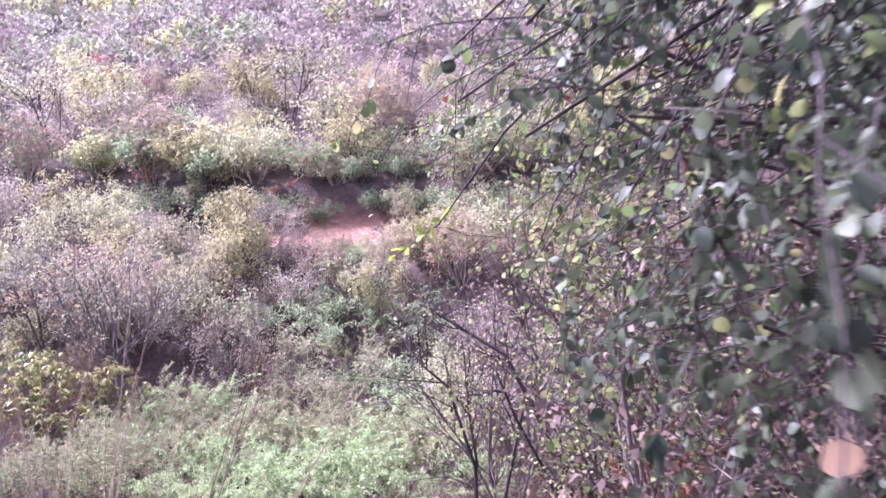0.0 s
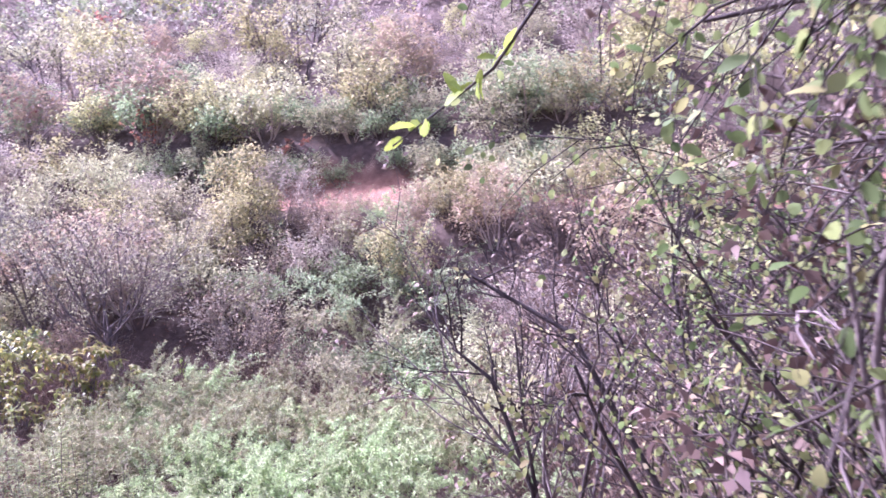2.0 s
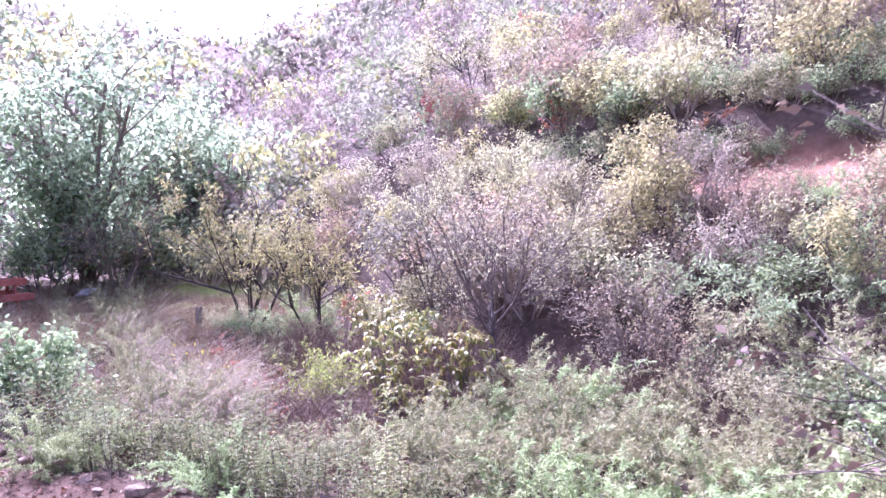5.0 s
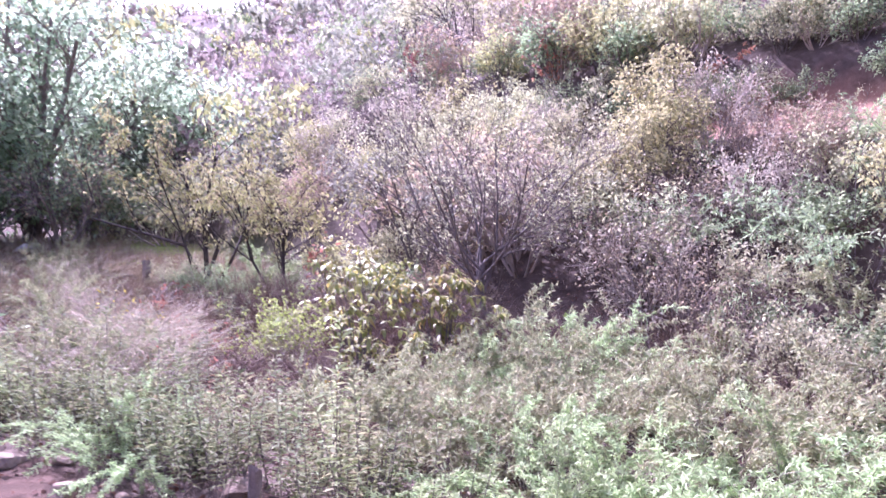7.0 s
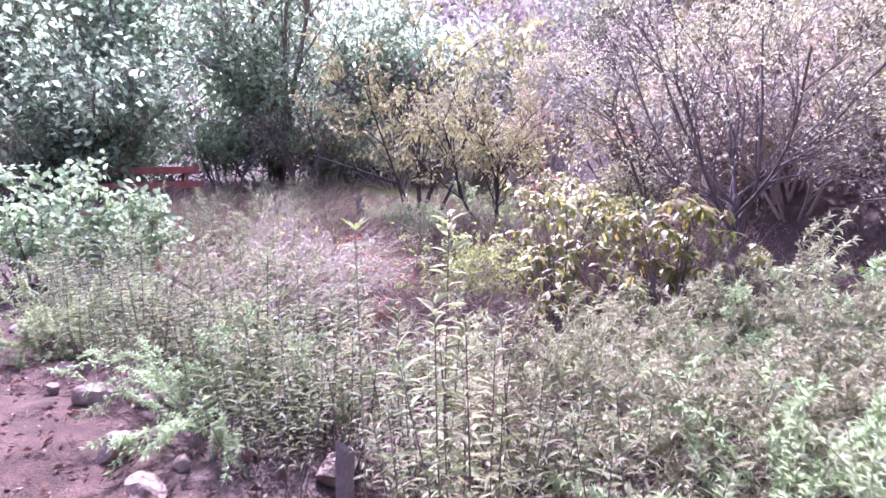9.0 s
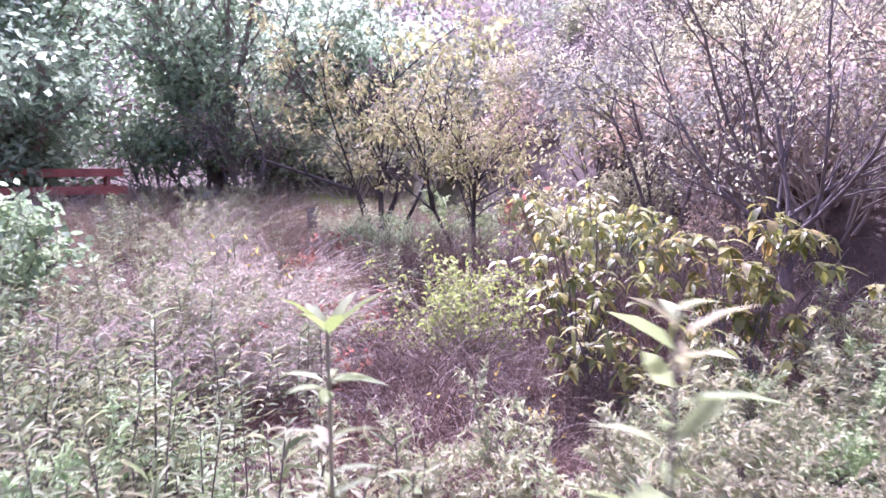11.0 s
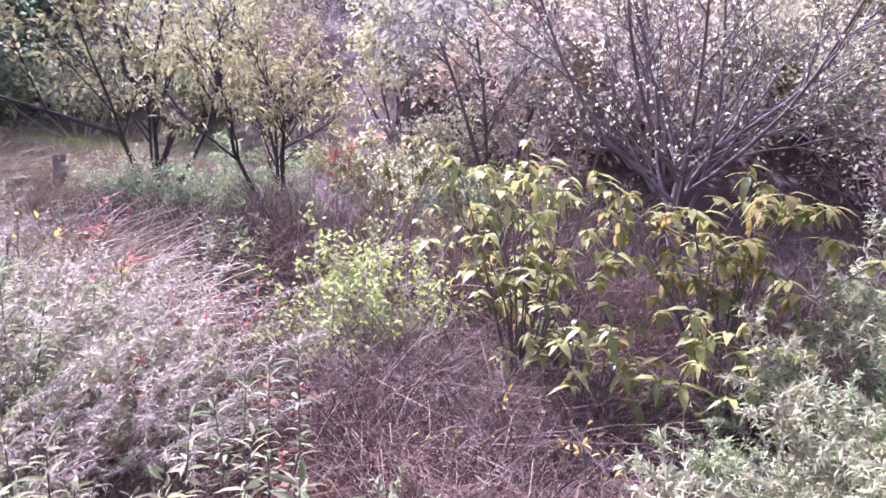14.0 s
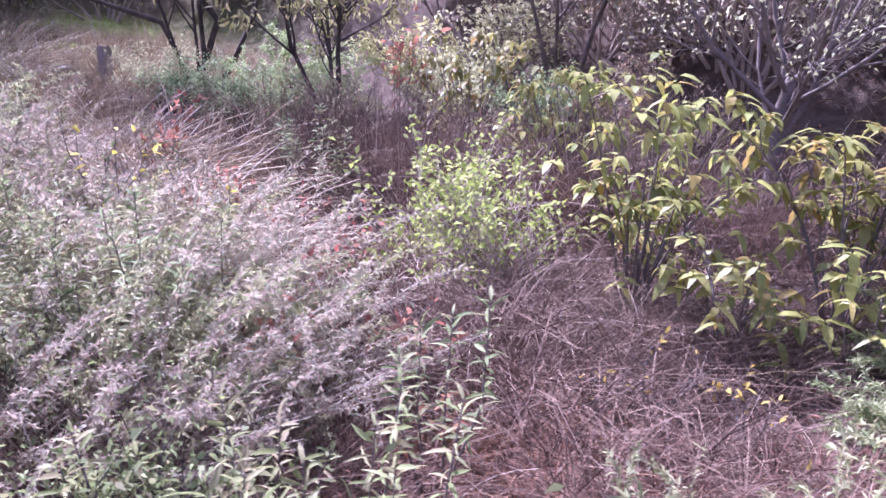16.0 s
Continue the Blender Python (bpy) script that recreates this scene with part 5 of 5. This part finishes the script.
# ---- stones, posts, the broken rail ----
def rock(seed, x, y, size, flat, mat, label, name="rock", lift=0.0):
    bm = bmesh.new()
    bmesh.ops.create_icosphere(bm, subdivisions=3, radius=1.0)
    r = np.random.default_rng(seed)
    cuts = [(Vector(unit(r.normal(0, 1, 3))), r.uniform(0.45, 0.8)) for i in range(14)]
    for vert in bm.verts:
        for n, d in cuts:
            over = vert.co.dot(n) - d
            if over > 0:
                vert.co -= n * over * 0.97
        vert.co += vert.co.normalized() * (noise.noise(vert.co * 2.2 + Vector((seed, 0, 0))) * 0.05 + noise.noise(vert.co * 7) * 0.03)
        vert.co = Vector((vert.co.x * size, vert.co.y * size * 0.75, vert.co.z * size * flat))
    me = bpy.data.meshes.new(name)
    bm.to_mesh(me)
    bm.free()
    me.materials.append(mat)
    ob = tagged(new(name, me), label, "rock", "rocks along the trail" if name == "rock" else "")
    ob.matrix_basis = pose(x, y, float(height(x, y)) + size * flat * (0.35 + lift), r.uniform(-8, 8), r.uniform(-8, 8), r.uniform(0, 360))
    return ob


for sd, bx, by, s, fl in ((1, -5.6, 7.5, 0.15, 0.65), (2, -5.07, 7.52, 0.16, 0.7), (3, -6.4, 7.58, 0.15, 0.6), (4, -6.07, 7.76, 0.12, 0.65), (5, -7.75, 7.55, 0.15, 0.7), (6, -7.2, 7.5, 0.1, 0.7), (7, -8.4, 7.45, 0.1, 0.6), (8, -4.95, 8.29, 0.17, 0.5), (9, -5.3, 7.72, 0.07, 0.6), (10, -6.8, 7.4, 0.07, 0.6), (11, -8.9, 7.4, 0.13, 0.6), (12, -4.6, 7.62, 0.1, 0.6)):
    rock(sd, bx, by, s, fl, M_ROCK, "tan angular rock edging the dirt trail")
rock(21, -18.2, 13.3, 0.42, 0.3, M_SLAB, "pale flat stone on the clearing", "stone_slab", 0.5)
rock(22, -14.7, 13.3, 0.4, 0.12, M_SLAB, "pale flat stone in the dry grass", "stone_slab", 0.6)
rock(23, -15.6, 12.8, 0.35, 0.14, M_SLAB, "pale flat stone in the dry grass", "stone_slab", 0.6)
rock(24, -6.35, 10.15, 0.1, 0.4, M_ROCK, "grey stone half buried in dead stems", "stone", 0.2)
rock(25, -6.75, 10.25, 0.13, 0.4, M_ROCK, "grey stone half buried in dead stems", "stone", 0.2)


def post(x, y, tall, thick, lean, label):
    """A weathered stake, split and uneven at the top."""
    bm = bmesh.new()
    r = np.random.default_rng(int(tall * 1000))
    rings = []
    for k in range(6):
        u = k / 5
        ring = []
        for s in range(9):
            a = s * 2 * np.pi / 9
            rad = thick * (1 - 0.15 * u) * (1 + r.uniform(-0.12, 0.12))
            top = r.uniform(-0.04, 0.04) if k == 5 else 0
            ring.append(bm.verts.new((rad * np.cos(a) + lean[0] * u, rad * np.sin(a) + lean[1] * u, -0.15 + (tall + 0.15) * u + top)))
        rings.append(ring)
    for r0, r1 in zip(rings, rings[1:]):
        for s in range(9):
            bm.faces.new((r0[s], r0[(s + 1) % 9], r1[(s + 1) % 9], r1[s]))
    bm.faces.new(rings[-1])
    me = bpy.data.meshes.new("wooden_post")
    bm.to_mesh(me)
    bm.free()
    me.materials.append(M_POST)
    set_down(tagged(new("wooden_post", me), label, "post"), x, y)


post(-4.7, 8.21, 0.27, 0.045, (0.03, 0.0), "short weathered wooden post beside the trail")
post(-13.1, 12.95, 0.5, 0.085, (0.07, 0.0), "grey weathered stump post by the clearing")


def board(name, parent, p, q, wide, thick, mat):
    """A plank from p to q with eased edges."""
    bm = bmesh.new()
    bmesh.ops.create_cube(bm, size=1.0)
    p, q = Vector(p), Vector(q)
    bmesh.ops.scale(bm, vec=(thick, wide, (q - p).length), verts=bm.verts)
    bmesh.ops.bevel(bm, geom=bm.edges[:], offset=0.006, segments=2, affect="EDGES")
    bm.transform(Matrix.Translation((p + q) / 2) @ (q - p).to_track_quat("Z", "Y").to_matrix().to_4x4())
    me = bpy.data.meshes.new(name)
    bm.to_mesh(me)
    bm.free()
    me.materials.append(mat)
    part_of(name, me, parent)


def picnic_table():
    """A weathered red table with two benches on slanted legs."""
    root = empty("picnic_table", "old red-painted wooden picnic table in dry grass", "table")
    g = float(height(-17.6, 10.55))
    root.matrix_basis = pose(-17.6, 10.55, g, 0, 0, -8)
    for k in range(5):
        board("tabletop_board", root, (-0.3 + 0.15 * k, -0.95, 0.74), (-0.3 + 0.15 * k, 0.95, 0.74), 0.14, 0.04, M_RAIL)
    for side in (-1, 1):
        for k in range(2):
            board("bench_board", root, (side * (0.62 + 0.15 * k), -0.95, 0.44), (side * (0.62 + 0.15 * k), 0.95, 0.44), 0.14, 0.04, M_RAIL)
    for y in (-0.7, 0.7):
        for side in (-1, 1):
            board("leg", root, (side * 0.62, y, -0.06), (side * 0.22, y, 0.71), 0.09, 0.05, M_RAIL)
        board("crosspiece", root, (-0.82, y + 0.055, 0.385), (0.82, y + 0.055, 0.385), 0.05, 0.09, M_RAIL)
        board("crosspiece", root, (-0.36, y + 0.055, 0.675), (0.36, y + 0.055, 0.675), 0.05, 0.09, M_RAIL)


picnic_table()
place("rust_a", -16.2, 11.3, 1.0, 0)
place("straw_a", -16.1, 12.1, 1.0, 60)


# ---- litter and sparse grass on the ground ----
def ground_cover():
    r = np.random.default_rng(91)
    n = 26000
    x, y = r.uniform(-20, 6, n), r.uniform(-6, 15.5, n)
    d, _ = trail_near(x, y)
    ok = (d > 0.85) & ~((np.abs(x + 6.8) < 2.2) & (np.abs(y - 10.8) < 2.0) & (r.uniform(0, 1, n) < 0.8))
    x, y = x[ok], y[ok]
    P = np.stack([x, y, height(x, y) - 0.01], -1)
    D = r.normal(0, 0.55, P.shape) + np.array((0.15, 0, 1))
    ob = new("dry_grass", mesh_of("dry_grass", *blades(r, P, D, 0.2, 0.007, 0.5, 2), M_STRAW))
    tagged(ob, "thin pale dry grass scattered over the gully floor", "grass", kind="stuff")
    n = 5000
    x, y = r.normal(-16.8, 1.6, n), r.normal(15.2, 1.1, n)
    P = np.stack([x, y, height(x, y) - 0.01], -1)
    ob = new("short_turf", mesh_of("short_turf", *blades(r, P, r.normal(0, 0.5, P.shape) + np.array((0, 0, 1)), 0.09, 0.012, 0.4, 2), M_LIME))
    tagged(ob, "short bright green turf on the clearing", "grass", kind="stuff")
    n = 24000
    x, y = r.uniform(-16, 3, n), r.uniform(-2, 15.5, n)
    P = np.stack([x, y, height(x, y) + 0.012], -1)
    D = r.normal(0, 1, P.shape) * np.array((1, 1, 0.25))
    ob = new("leaf_litter", mesh_of("leaf_litter", *leaves(r, P, D, 0.05, 0.025), M_RUST))
    tagged(ob, "fallen brown and rusty leaves lying on the earth", "leaf litter", kind="stuff")
    n = 5000
    x, y = r.uniform(-12, 0.6, n), r.uniform(2, 9, n)
    d, _ = trail_near(x, y)
    ok = d < 1.0
    x, y = x[ok], y[ok]
    P = np.stack([x, y, height(x, y) + 0.004], -1)
    v, f = leaves(r, P, r.normal(0, 1, P.shape) * np.array((1, 1, 0.3)), 0.03, 0.026, "lance", 0.3, 0.7)
    ob = new("gravel", mesh_of("gravel", v, f, M_ROCK))
    tagged(ob, "small angular gravel and chips on the trail", "gravel", kind="stuff")
    n = 9000
    x, y = r.uniform(-12, 4, n), r.uniform(8.2, 15, n)
    P = np.stack([x, y, height(x, y) + 0.02], -1)
    D = r.normal(0, 1, P.shape) * np.array((1, 1, 0.3)) + np.array((0, 0, 0.15))
    ob = new("fallen_twigs", mesh_of("fallen_twigs", *blades(r, P, D, 0.4, 0.007, 0.2, 3), M_BROWN))
    tagged(ob, "fallen dead twigs and stems on the gully floor", "twigs", kind="stuff")


ground_cover()

for ob in protos:
    for o in (*ob.children_recursive, ob):
        bpy.data.objects.remove(o)
